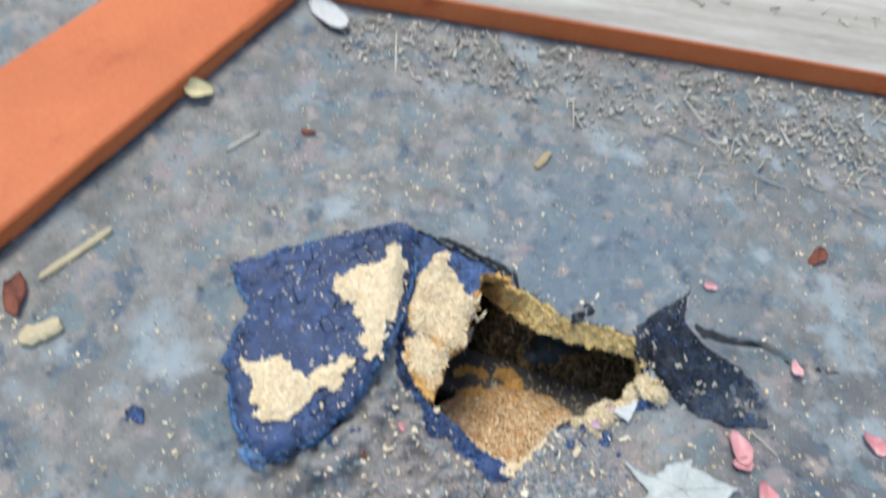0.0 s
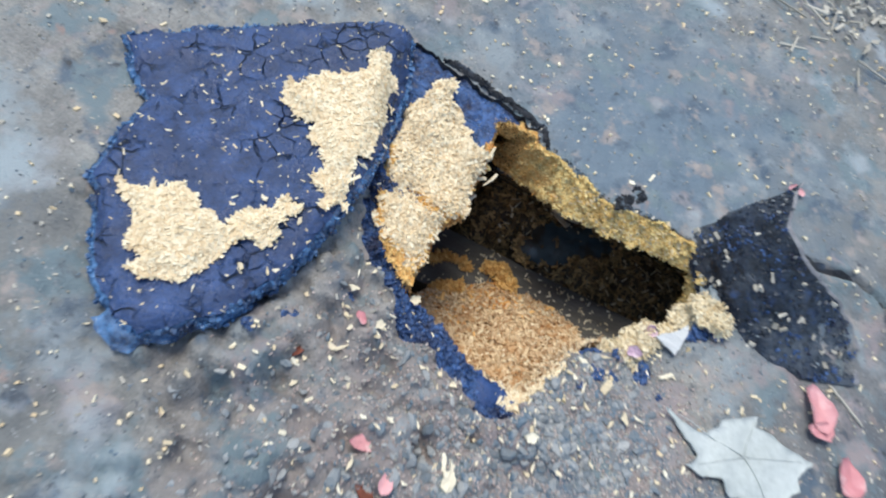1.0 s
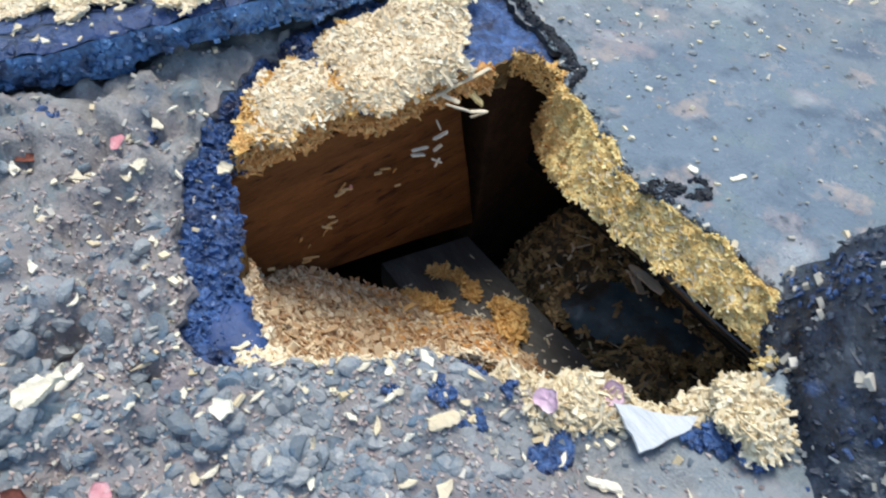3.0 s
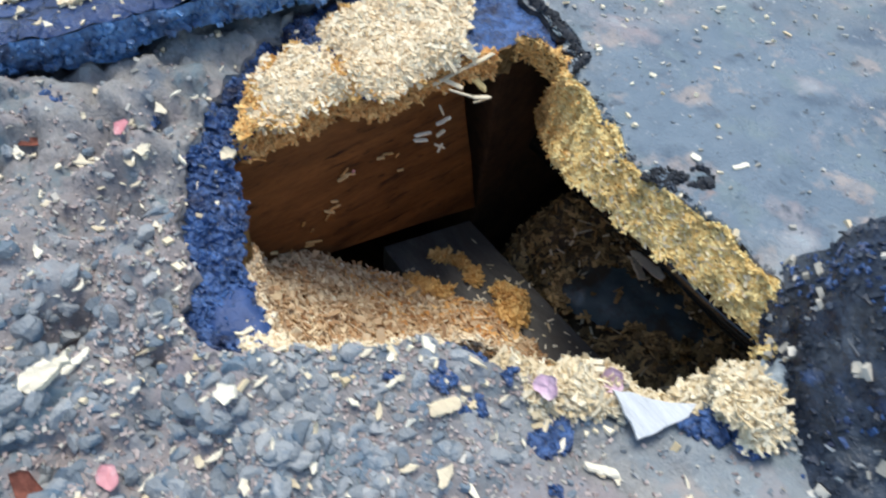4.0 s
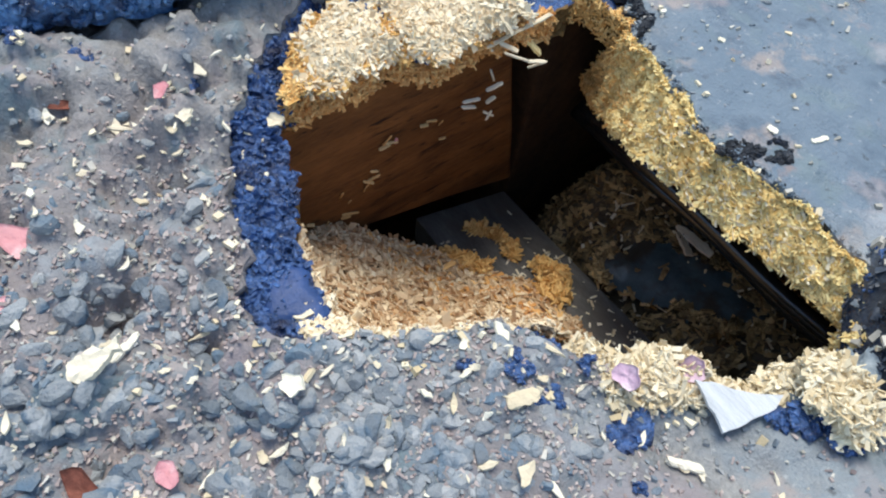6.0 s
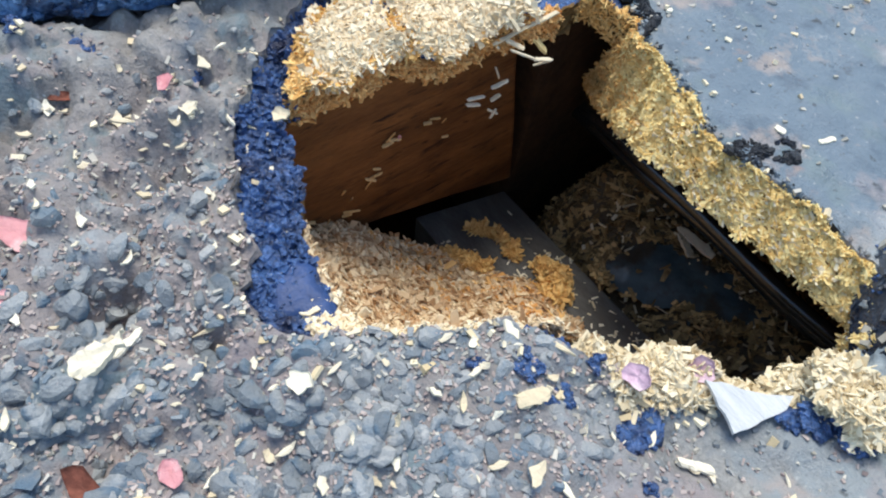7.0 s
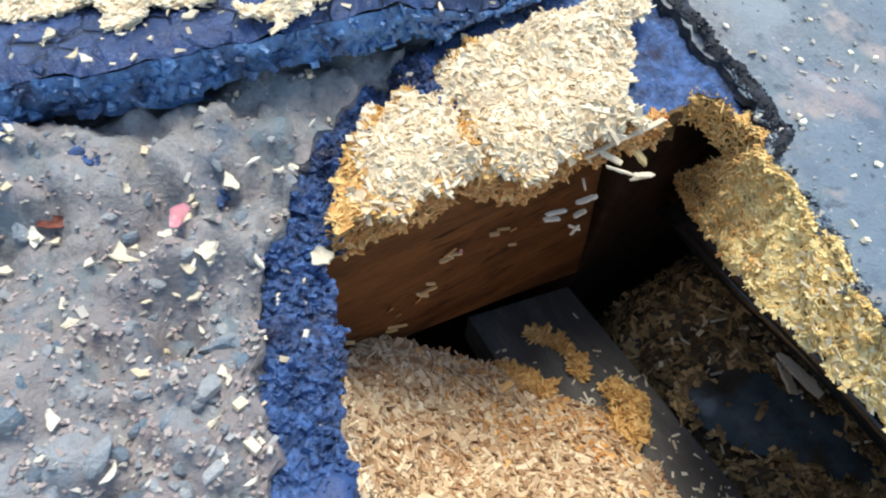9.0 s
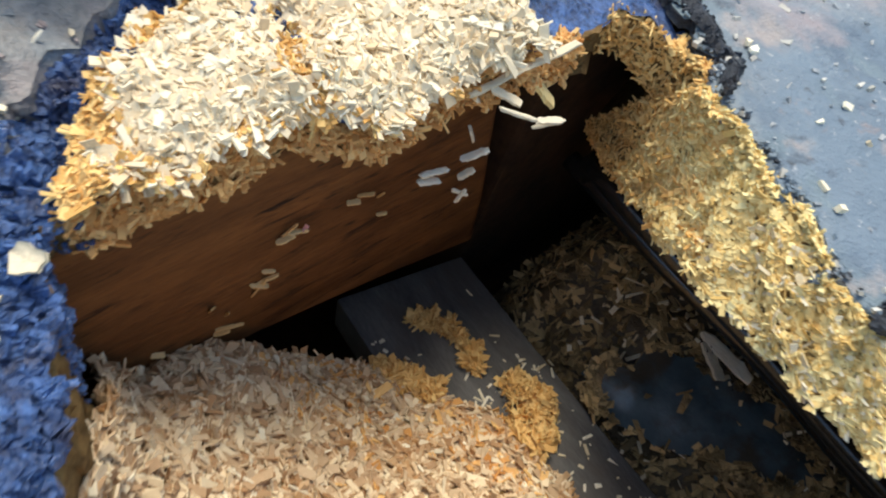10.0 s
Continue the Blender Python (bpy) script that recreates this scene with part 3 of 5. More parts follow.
tagged(thing("end_chips", v, f, M_YELLOW_CHIP, False, deck, "pale yellow crumbling chips"), kind="stuff")

v, f = flakes(rim, 9000, (0.0008, 0.0034), (0.0006, 0.0018), 0.0009, 0.6, 0.0, 17, keep=lambda c: (c[:, 0] < 0.004) & (c[:, 1] < 0.1665))
tagged(thing("rim_crumbs", v, f, M_BLUE_EDGE, False, ground, "crumbled blue bitumen over the rim"), kind="stuff")
bt = shelf
v, f = flakes(shelf, 70000, (0.0016, 0.0060), (0.0007, 0.0018), 0.0003, 0.45, 0.0008, 27, keep=lambda c: (c[:, 0] > 0.045) & (c[:, 0] < 0.074) & (c[:, 1] < 0.18) & (away(c[:, 0], c[:, 1], DECK) < 0.002 + 0.012 * lattice(c[:, 0] * 140, c[:, 1] * 140, 6)))
tagged(thing("near_rim_chips", v, f, M_WHITE_CHIP, False, deck, "pale chips along the broken edge"), kind="stuff")
v, f = flakes(bt, 5200, (0.0008, 0.0046), (0.0006, 0.0028), 0.0011, 0.8, -0.0003, 16, keep=lambda c: c[:, 1] < 0.215)
tagged(thing("bitumen_crumbs", v, f, M_BLUE_EDGE, False, ground, "crumbled blue bitumen"), kind="stuff")
v, f = flakes(bt, 80, (0.0008, 0.0042), (0.0005, 0.0013), 0.0004, 0.4, 0.0006, 18, keep=lambda c: c[:, 1] < 0.215)
tagged(thing("edge_chips", v, f, M_WHITE_CHIP, False, ground, "pale chips on the bitumen"), kind="stuff")

# pale torn chips on top of the deck beside the flap
LIP = [(-0.0122, 0.1672), (-0.0180, 0.1715), (-0.0260, 0.1755), (-0.0345, 0.190), (-0.041, 0.211), (-0.045, 0.228), (-0.0465, 0.244), (-0.043, 0.262), (-0.038, 0.2725), (-0.0345, 0.2735), (-0.032, 0.265),
       (-0.023, 0.259), (-0.015, 0.251), (-0.008, 0.247), (-0.0025, 0.2475), (-0.0035, 0.228), (-0.001, 0.211), (-0.0092, 0.198), (-0.008, 0.183), (-0.0097, 0.174), (-0.0090, 0.1668)]
NOTCH = [(-0.003, 0.2000), (-0.010, 0.2035), (-0.016, 0.2030), (-0.021, 0.2068), (-0.0285, 0.2085)]
lip_edge = dense(LIP, 0.0018, 0.0011, seed=9)
v, f = fill(lip_edge, (), 0.002, 7)
q = np.clip(away(v[:, 0], v[:, 1], LIP) / 0.006, 0, 1)
notch = away(v[:, 0], v[:, 1], NOTCH, False)
lip_v = np.c_[v, -0.0018 + 0.003 * q + 0.0044 * relief(v[:, 0], v[:, 1], 0.012, 61) - 0.0030 * np.exp(-(notch / 0.0009) ** 2)]
lip = thing("lip_bed", lip_v, f, M_WHITE_CHIP, False, deck, "pale torn chipboard surface")


def stained(c):
    """Where damp has turned the lip golden: its broken edge, its near tip and the notch."""
    d = np.minimum(away(c[:, 0], c[:, 1], LIP) + 0.0006, away(c[:, 0], c[:, 1], NOTCH, False))
    tip = 0.0040 * np.clip((0.185 - c[:, 1]) / 0.01, 0, 1)
    return (d < 0.0002 + tip + 0.0058 * lattice(c[:, 0] * 260, c[:, 1] * 260, 12) * lattice(c[:, 0] * 2600, c[:, 1] * 2600, 13)) & (c[:, 1] < 0.225)


lip_tris = corners(lip_v, f)
fv, ff = flakes(lip_tris, 9500, (0.0020, 0.0064), (0.0008, 0.0021), 0.00025, 0.34, 0.0001, 21, keep=lambda c: ~stained(c) & ((away(c[:, 0], c[:, 1], NOTCH, False) > 0.0012) | (c[:, 0] < -0.022)))
tagged(thing("lip_chips", fv, ff, M_WHITE_CHIP, False, deck, "pale cream wood chips"), kind="stuff")
fv, ff = flakes(lip_tris, 500, (0.0035, 0.0075), (0.0011, 0.0024), 0.0003, 0.35, 0.0003, 22, keep=lambda c: ~stained(c))
tagged(thing("lip_flakes", fv, ff, M_WHITE_CHIP, False, deck, "large pale cream wood flakes"), kind="stuff")
fv, ff = flakes(lip_tris, 14000, (0.0016, 0.0054), (0.0005, 0.0015), 0.00025, 0.4, 0.0002, 23, keep=stained)
tagged(thing("stained_chips", fv, ff, M_ORANGE_CHIP, False, deck, "golden stained chips along the lip"), kind="stuff")
fv, ff = flakes(lip_tris, 6000, (0.0030, 0.0078), (0.0010, 0.0024), 0.0003, 0.9, 0.0002, 28, along=(1.1, 0.2, -0.5), keep=lambda c: (away(c[:, 0], c[:, 1], LIP_SIDE, False) < 0.0035) & (c[:, 0] > -0.014) & (c[:, 1] > 0.172) & (away(c[:, 0], c[:, 1], NOTCH, False) > 0.0025))
tagged(thing("lip_fringe", fv, ff, M_WHITE_CHIP, False, deck, "ragged pale flakes jutting over the hole"), kind="stuff")

# ---- cavity below the deck ----
v, f = box_mesh(-0.060, -0.0115, -0.06, 0.250, -0.110, -0.0130, 0.0015, 8, 0.0010)
v = np.array(v)
drop = np.clip((-0.013 - v[:, 2]) / 0.097, 0, 1)
v[:, 2] += drop * np.clip(0.023 - (v[:, 1] - 0.19) * 0.36, -0.004, 0.03)
v[:, 1] += drop * 0.020 * np.clip((v[:, 1] - 0.10) / 0.15, 0, 1)
joist = tagged(thing("roof_joist", v, f, M_JOIST), "reddish brown sawn timber joist under the deck", "joist", kind="structure")
# added boards that close the cavity's unseen sides, coloured dark for its shade
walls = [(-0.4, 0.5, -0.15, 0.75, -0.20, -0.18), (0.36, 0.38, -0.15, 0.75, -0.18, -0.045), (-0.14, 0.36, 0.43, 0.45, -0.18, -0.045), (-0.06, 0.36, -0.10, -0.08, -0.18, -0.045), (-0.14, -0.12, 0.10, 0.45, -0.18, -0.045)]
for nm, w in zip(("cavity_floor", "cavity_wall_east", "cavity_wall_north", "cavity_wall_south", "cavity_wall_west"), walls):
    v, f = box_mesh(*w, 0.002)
    tagged(thing(nm, v, f, M_DARK), "dark timber added to close the unseen roof cavity", "cavity wall", kind="structure")

# added board whose dark colour stands for the shade at the joist's far end
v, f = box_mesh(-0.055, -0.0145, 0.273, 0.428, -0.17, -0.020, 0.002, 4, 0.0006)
tagged(thing("cavity_blocking", v, f, M_DARK), "dark timber added as shade beyond the joist's end", "timber", kind="structure")

# grey batten lying across, tilted
v, f = box_mesh(0.0005, 0.21, -0.046, 0.0, -0.012, 0.0, 0.0006, 4, 0.0002)
batten = tagged(thing("timber_batten", v, f, M_BATTEN), "dark grey dusty batten lying across the roof cavity", "batten")
BAT_A, BAT_B = Vector((-0.0112, 0.2665, -0.1145)), Vector((0.0804, 0.2558, -0.0911))
bat_u = (BAT_B - BAT_A).normalized()
bat_v = Vector((0, 0.0455, -0.007))
bat_v = (bat_v - bat_u * bat_v.dot(bat_u)).normalized()
m = Matrix((bat_u, bat_v, bat_u.cross(bat_v))).transposed().to_4x4()
m.translation = BAT_A
batten.matrix_world = m
bt2 = np.array([[(0.004, -0.045, 0), (0.13, -0.045, 0), (0.13, -0.001, 0)], [(0.004, -0.045, 0), (0.13, -0.001, 0), (0.004, -0.001, 0)]])
fv, ff = flakes(bt2, 330, (0.0005, 0.0050), (0.0004, 0.0013), 0.0003, 0.2, 0.0, 25, keep=lambda c: c[:, 0] > 0.09 * lattice(c[:, 0] * 300, c[:, 1] * 300, 2))
tagged(thing("batten_dust", fv, ff, M_PALE_CHIP, False, batten, "chips dusted over the batten"), kind="stuff")
v, f = flakes(bt2, 60, (0.0020, 0.0055), (0.0006, 0.0016), 0.0004, 0.3, 0.0, 26, keep=lambda c: c[:, 0] > 0.04)
tagged(thing("batten_chips", v, f, M_SPLINTER, False, batten, "pale chips on the batten"), kind="stuff")

# chip litter and wet debris between batten and edge
gx, gy = np.meshgrid(np.linspace(0.002, 0.20, 90), np.linspace(0.244, 0.40, 70))


def litter_z(x, y):
    up = np.clip((y - 0.266) / 0.030, 0, 1)
    z = (1 - up) * (-0.124 + 0.25 * np.clip(x, 0, 0.10)) + up * -0.089 + 0.005 * relief(x, y, 0.03, 71) + 0.003 * relief(x, y, 0.008, 75)
    return z - 0.03 * np.clip((0.016 - x) / 0.012, 0, 1)


hz = litter_z(gx, gy)
rows = [np.c_[gx[i], gy[i], hz[i]] for i in range(len(gx))]
v, f = loft(rows)
rim_low = np.c_[v[:, :2], v[:, 2] * 0 - 0.1795]
n0 = len(v)
k = gx.shape[1]
border = list(range(k)) + [i * k + k - 1 for i in range(1, len(gx))] + [len(v) - 1 - i for i in range(1, k)] + [(len(gx) - 1 - i) * k for i in range(1, len(gx) - 1)]
f = f + [(border[i], border[i] + n0, border[(i + 1) % len(border)] + n0, border[(i + 1) % len(border)]) for i in range(len(border))]
litter_top = corners(v, f[:(len(gx) - 1) * (k - 1)])
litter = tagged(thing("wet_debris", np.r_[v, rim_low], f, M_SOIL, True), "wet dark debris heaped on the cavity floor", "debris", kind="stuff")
PUDDLE = [(0.0440, 0.2700), (0.0450, 0.2800), (0.0500, 0.2880), (0.0600, 0.2950), (0.0720, 0.2990), (0.0850, 0.2990), (0.0935, 0.2950), (0.0900, 0.2850), (0.0780, 0.2760), (0.0660, 0.2700), (0.0560, 0.2630), (0.0480, 0.2640)]
PUDDLE = [(0.078 + (x - 0.070) * 1.28, 0.283 + (y - 0.282) * 1.22) for x, y in PUDDLE]
pud = dense(PUDDLE, 0.002, 0.0016, seed=14)
v, f = flakes(litter_top, 9000, (0.002, 0.009), (0.0008, 0.0030), 0.0003, 0.45, 0.0002, 31, keep=lambda c: (~inside(c[:, 0], c[:, 1], pud) | (lattice(c[:, 0] * 900, c[:, 1] * 900, 8) > 0.70)) & (c[:, 0] < 0.16))
tagged(thing("chip_litter", v, f, M_LITTER), "wet brown chips strewn over the debris", "wood chips", kind="stuff")
v, f = fill(pud, (), 0.002, 8)
z = litter_z(v[:, 0], v[:, 1]) * 0.5 + 0.5 * (-0.0905) + 0.0026 + 0.0006 * relief(v[:, 0], v[:, 1], 0.016, 81, 2)
pv, pf = flakes(litter_top, 850, (0.0012, 0.0070), (0.0006, 0.0018), 0.0003, 0.4, 0.0032, 34, keep=lambda c: (c[:, 0] < 0.15) & (c[:, 0] > 0.03) & (c[:, 1] < 0.31))
tagged(thing("pale_litter", pv, pf, M_PALE_CHIP), "pale chips fallen on the wet litter", "wood chips", kind="stuff")
film = tagged(thing("plastic_film", np.c_[v, z], f, M_FILM, True), "dark blue wet film among the chip litter", "film")
fv, ff = flakes(corners(np.c_[v, z], f), 2600, (0.002, 0.008), (0.0008, 0.0028), 0.0003, 0.3, 0.0004, 33, keep=lambda c: away(c[:, 0], c[:, 1], PUDDLE) < 0.0065 * lattice(c[:, 0] * 170, c[:, 1] * 170, 4) ** 1.5 + 0.012 * (lattice(c[:, 0] * 3000, c[:, 1] * 3000, 5) > 0.93))
tagged(thing("film_litter", fv, ff, M_LITTER, False, film, "wet chips over the film"), kind="stuff")


def tube(points, radius, sides=12, flat=1.0):
    """A round bar through points, closed at both ends."""
    p = [Vector(q) for q in points]
    rows = []
    for i, q in enumerate(p):
        d = (p[min(i + 1, len(p) - 1)] - p[max(i - 1, 0)]).normalized()
        s = d.cross(Vector((0, 0, 1))).normalized()
        u = s.cross(d)
        rad = radius if not hasattr(radius, "__len__") else radius[i]
        rows.append([q + (s * math.cos(t) + u * math.sin(t) * flat) * rad for t in [2 * math.pi * j / sides for j in range(sides)]])
    v, f = ring_loft(rows)
    f = f + [tuple(range(sides))[::-1], tuple(range(len(v) - sides, len(v)))]
    return v, f


def wavy(a, b, count, amp, seed):
    a, b = Vector(a), Vector(b)
    return [a.lerp(b, i / (count - 1)) + Vector((0, amp * math.sin(i * 0.9 + seed), amp * math.cos(i * 0.7 + seed * 2))) for i in range(count)]


for s, (pa, pb) in enumerate((((-0.008, 0.2945, -0.074), (0.24, 0.2960, -0.067)), ((0.0, 0.2855, -0.0585), (0.24, 0.2870, -0.0565)))):
    v, f = tube(wavy(pa, pb, 24, 0.0007, s + 1), 0.0031)
    tagged(thing("cable", v, f, M_CABLE, True), "glossy black cable running under the deck edge", "cable", "cables under the deck")

# heap of broken chipboard sliding from the rim to the batten
top_line = dense([(-0.0105, 0.1600, -0.050), (0.002, 0.1575, -0.036), (0.016, 0.1530, -0.022), (0.027, 0.1480, -0.010), (0.040, 0.1455, -0.004), (0.050, 0.1455, -0.005), (0.057, 0.148, -0.005), (0.0605, 0.155, -0.006), (0.0645, 0.163, -0.006), (0.070, 0.175, -0.007), (0.077, 0.1855, -0.009), (0.086, 0.193, -0.014)], 0.0012, 0.0003, False, 3)
bot_line = np.array([(-0.0112, 0.168, -0.0705), (-0.0112, 0.1740, -0.0715), (-0.0105, 0.1800, -0.0730), (-0.0050, 0.1890, -0.0785), (0.0033, 0.2030, -0.0890), (0.0125, 0.2170, -0.0975), (0.0252, 0.2255, -0.0980), (0.0377, 0.2335, -0.0960), (0.0520, 0.2342, -0.0930), (0.0660, 0.2370, -0.0915), (0.0800, 0.2330, -0.0850), (0.0920, 0.2200, -0.0700)])
s_t = np.linspace(0, 1, len(top_line))
s_b = np.linspace(0, 1, len(bot_line))
bot = np.c_[[np.interp(s_t, s_b, bot_line[:, i]) for i in range(3)]].T
rows = []
for v_ in np.linspace(0, 1, 44):
    p = top_line + (bot - top_line) * v_
    p[:, 2] = top_line[:, 2] + (bot[:, 2] - top_line[:, 2]) * v_ ** 0.40
    w = math.sin(math.pi * min(1, v_ * 1.1 + 0.02)) * 0.6 + 0.4
    p[:, 2] += 0.0050 * w * relief(p[:, 0], p[:, 1], 0.011, 91)
    p[:, 1] += 0.0010 * relief(p[:, 0] + p[:, 2], p[:, 2], 0.008, 95)
    rows.append(p)
rows.append(rows[-1] + np.array([0, 0.002, -0.020]))
v, f = loft(rows)
heap_tris = corners(v, f)
heap = tagged(new("broken_chipboard"), "broken orange-brown chipboard slumped from the hole's rim", "chipboard")
thing("core", v, f, M_BOARD, True, heap)
fv, ff = flakes(heap_tris, 12500, (0.0024, 0.0084), (0.0008, 0.0025), 0.0003, 0.45, 0.0, 41, along=(0.45, 0.25, 0))
tagged(thing("brown_chips", fv, ff, M_BROWN_CHIP, False, heap, "rotted orange-brown chips"), kind="stuff")
fv, ff = flakes(heap_tris, 2000, (0.004, 0.0095), (0.0012, 0.0030), 0.0003, 0.42, 0.0003, 43, along=(0.35, 0.2, 0))
pf, pg = flakes(heap_tris, 700, (0.003, 0.0080), (0.0008, 0.0020), 0.0003, 0.35, 0.0005, 44, along=(0.9, 0.5, 0))
tagged(thing("cream_flakes", pf, pg, M_WHITE_CHIP, False, heap, "pale cream flakes in the heap"), kind="stuff")
tagged(thing("brown_flakes", fv, ff, M_BROWN_CHIP, False, heap, "large orange-brown flakes"), kind="stuff")
fv, ff = flakes(heap_tris, 2000, (0.0028, 0.0085), (0.0010, 0.0028), 0.0003, 0.6, 0.0004, 45, along=(0.35, 0.2, 0), keep=lambda c: c[:, 2] < -0.083 - 0.016 * relief(c[:, 0], c[:, 1], 0.012, 15))
tagged(thing("orange_flakes", fv, ff, M_RUST_CHIP, False, heap, "damp orange flakes at the heap's foot"), kind="stuff")
fv, ff = flakes(heap_tris, 26000, (0.0016, 0.0055), (0.0005, 0.0014), 0.0003, 0.4, 0.0002, 42, keep=lambda c: (c[:, 0] > 0.034) & (c[:, 2] > -0.044 - 0.014 * relief(c[:, 0], c[:, 1], 0.01, 5)))
tagged(thing("pale_chips", fv, ff, M_WHITE_CHIP, False, heap, "pale fresh chips along the rim"), kind="stuff")
# tufts of chips on the batten
for way, rad, num, sd in (([(0.0330, 0.2465, -0.0985), (0.0390, 0.2474, -0.0970), (0.0440, 0.2410, -0.0945), (0.0520, 0.2400, -0.0925)], 0.0058, 950, 1), ([(0.0017, 0.2366, -0.1050), (0.0079, 0.2438, -0.1050), (0.0120, 0.2430, -0.1035)], 0.0030, 300, 2),
                          ([(0.0130, 0.2425, -0.1035), (0.0180, 0.2420, -0.1020), (0.0242, 0.2410, -0.1005)], 0.0026, 260, 3), ([(0.0100, 0.2150, -0.0965), (0.0165, 0.2200, -0.0970), (0.0250, 0.2265, -0.0965)], 0.0040, 480, 4)):
    mid_line = dense(way, 0.0012, 0.0009, False, 60 + sd)
    v, f = tube(mid_line, [rad * (0.15 + 1.1 * lattice(np.array(i * 0.5), np.array(0.0), sd)) * min(1, 0.45 + i * 0.3, 0.45 + (len(mid_line) - 1 - i) * 0.3) for i in range(len(mid_line))], 9, 0.62)
    v = np.array(v) + np.random.default_rng(sd).normal(0, rad * 0.13, (len(v), 3))
    tuft = tagged(new("chip_tuft"), "tuft of orange-brown chips stuck to the batten", "wood chips", "chip tufts")
    thing("core", v, f, M_ORANGE_CHIP, False, tuft)
    fv, ff = flakes(corners(v, f), num, (0.0022, 0.0075), (0.0007, 0.0021), 0.00025, 0.75, 0.0002, 50 + sd)
    tagged(thing("chips", fv, ff, M_ORANGE_CHIP, False, tuft), kind="stuff")

# crumbling pale clumps along the rim
for cx, cy, cz, rad, num, sd in ((0.0955, 0.1915, -0.011, 0.0065, 260, 5), (0.1015, 0.1985, -0.012, 0.0075, 330, 6), (0.1060, 0.2075, -0.013, 0.0060, 220, 7), (0.1160, 0.2140, -0.016, 0.0050, 170, 8), (0.1225, 0.2250, -0.014, 0.0070, 260, 9),
                                 (0.1270, 0.2300, -0.006, 0.0075, 330, 10), (0.1325, 0.2235, 0.000, 0.0055, 220, 11), (0.0880, 0.1875, -0.010, 0.0040, 120, 12)):
    bm = bmesh.new()
    bmesh.ops.create_icosphere(bm, subdivisions=2, radius=rad)
    for q in bm.verts:
        q.co += Vector(noise.noise_vector(q.co * 240 + Vector((sd, 0, 0)))) * rad * 0.95
        q.co.z *= 0.6
        q.co += Vector((cx, cy, cz))
    bm.verts.index_update()
    v, f = [q.co[:] for q in bm.verts], [[q.index for q in g.verts] for g in bm.faces]
    bm.free()
    clump = tagged(new("chip_clump"), "crumbling pale yellow chipboard clump on the hole's rim", "wood chips", "chip clumps on the rim")
    thing("core", v, f, M_PALE_CHIP, False, clump)
    fv, ff = flakes(corners(v, f), int(num * 2.5), (0.0020, 0.0068), (0.0006, 0.0018), 0.0003, 0.6, 0.0002, 150 + sd)
    tagged(thing("chips", fv, ff, M_PALE_CHIP, False, clump), kind="stuff")

# ---- felt flap folded back beside the hole ----
FLAP = [(-0.1664, 0.2038), (-0.144, 0.226), (-0.1204, 0.246), (-0.098, 0.264), (-0.0748, 0.2799), (-0.063, 0.282), (-0.0545, 0.262), (-0.0495, 0.2349), (-0.0465, 0.215), (-0.0455, 0.1989), (-0.048, 0.1747), (-0.0505, 0.155),
        (-0.0549, 0.1357), (-0.0648, 0.1156), (-0.0760, 0.104), (-0.0867, 0.0929), (-0.0969, 0.0964), (-0.1123, 0.1074), (-0.127, 0.127), (-0.1389, 0.1437), (-0.1405, 0.158), (-0.1396, 0.1718), (-0.1415, 0.1823), (-0.1571, 0.1959)]
flap_edge = dense(FLAP, 0.0022, 0.0005, seed=17)


def flap_z(x, y):
    """Top of the flap: low at its free edge, rising to the fold."""
    s = np.clip((x + 0.135) / 0.085, 0, 1)
    z = 0.0085 + 0.010 * s ** 1.3 + 0.0026 * relief(x, y, 0.05, 101) + 0.0014 * relief(x, y, 0.009, 105)
    fold = np.clip((x + 0.062 - (y - 0.19) * -0.13) / 0.016, 0, 1)
    return z - 0.012 * fold ** 2 * np.clip((y - 0.20) / 0.03, 0, 1)


v, f = fill(flap_edge, (), 0.0024, 9)
rnd = np.clip(away(v[:, 0], v[:, 1], FLAP) / 0.005, 0, 1)
z = flap_z(v[:, 0], v[:, 1]) - 0.0030 * (1 - rnd) ** 2
top_v = np.c_[v, z]
flap = tagged(new("felt_flap"), "torn roofing felt folded back showing its cracked blue underside", "roofing felt")
nf = len(flap_edge)
cf = np.array([-0.093, 0.185])
io = cf - flap_edge[:, :2]
io /= np.linalg.norm(io, axis=1)[:, None]
ez = flap_z(flap_edge[:, 0], flap_edge[:, 1]) - 0.0030
base = roof_z(flap_edge[:, 0], flap_edge[:, 1])
rows = []
for k, (h, push) in enumerate(((0.0, 0.0), (0.22, -0.0014), (0.45, -0.0006), (0.62, -0.0024), (0.72, 0.002), (0.78, 0.012))):
    jit = np.random.default_rng(60 + k).normal(0, 0.0004, (nf, 2)) + 0.0016 * np.c_[relief(flap_edge[:, 0] + k * 0.02, flap_edge[:, 1], 0.010, 62, 2), relief(flap_edge[:, 0], flap_edge[:, 1] + k * 0.02, 0.010, 64, 2)] if k else 0
    rows.append(np.c_[flap_edge[:, :2] + io * push + jit, ez + (base + 0.0012 - ez) * h])
sv, sf = ring_loft(rows)
thing("sheet", top_v, f, M_BLUE, True, flap, "cracked blue bitumen underside")
thing("torn_side", sv, sf, M_BLUE_HIGHLIT, True, flap, "ragged blue bitumen edge")
fv, ff = flakes(corners(sv, sf), 1500, (0.0010, 0.0042), (0.0008, 0.0026), 0.0011, 0.5, -0.0004, 66)
tagged(thing("crumbs", fv, ff, M_BLUE_HIGHLIT, False, flap, "crumbled blue bitumen"), kind="stuff")
fv, ff = flakes(corners(top_v, f), 330, (0.0006, 0.0034), (0.0004, 0.0011), 0.0004, 0.5, 0.0, 67)
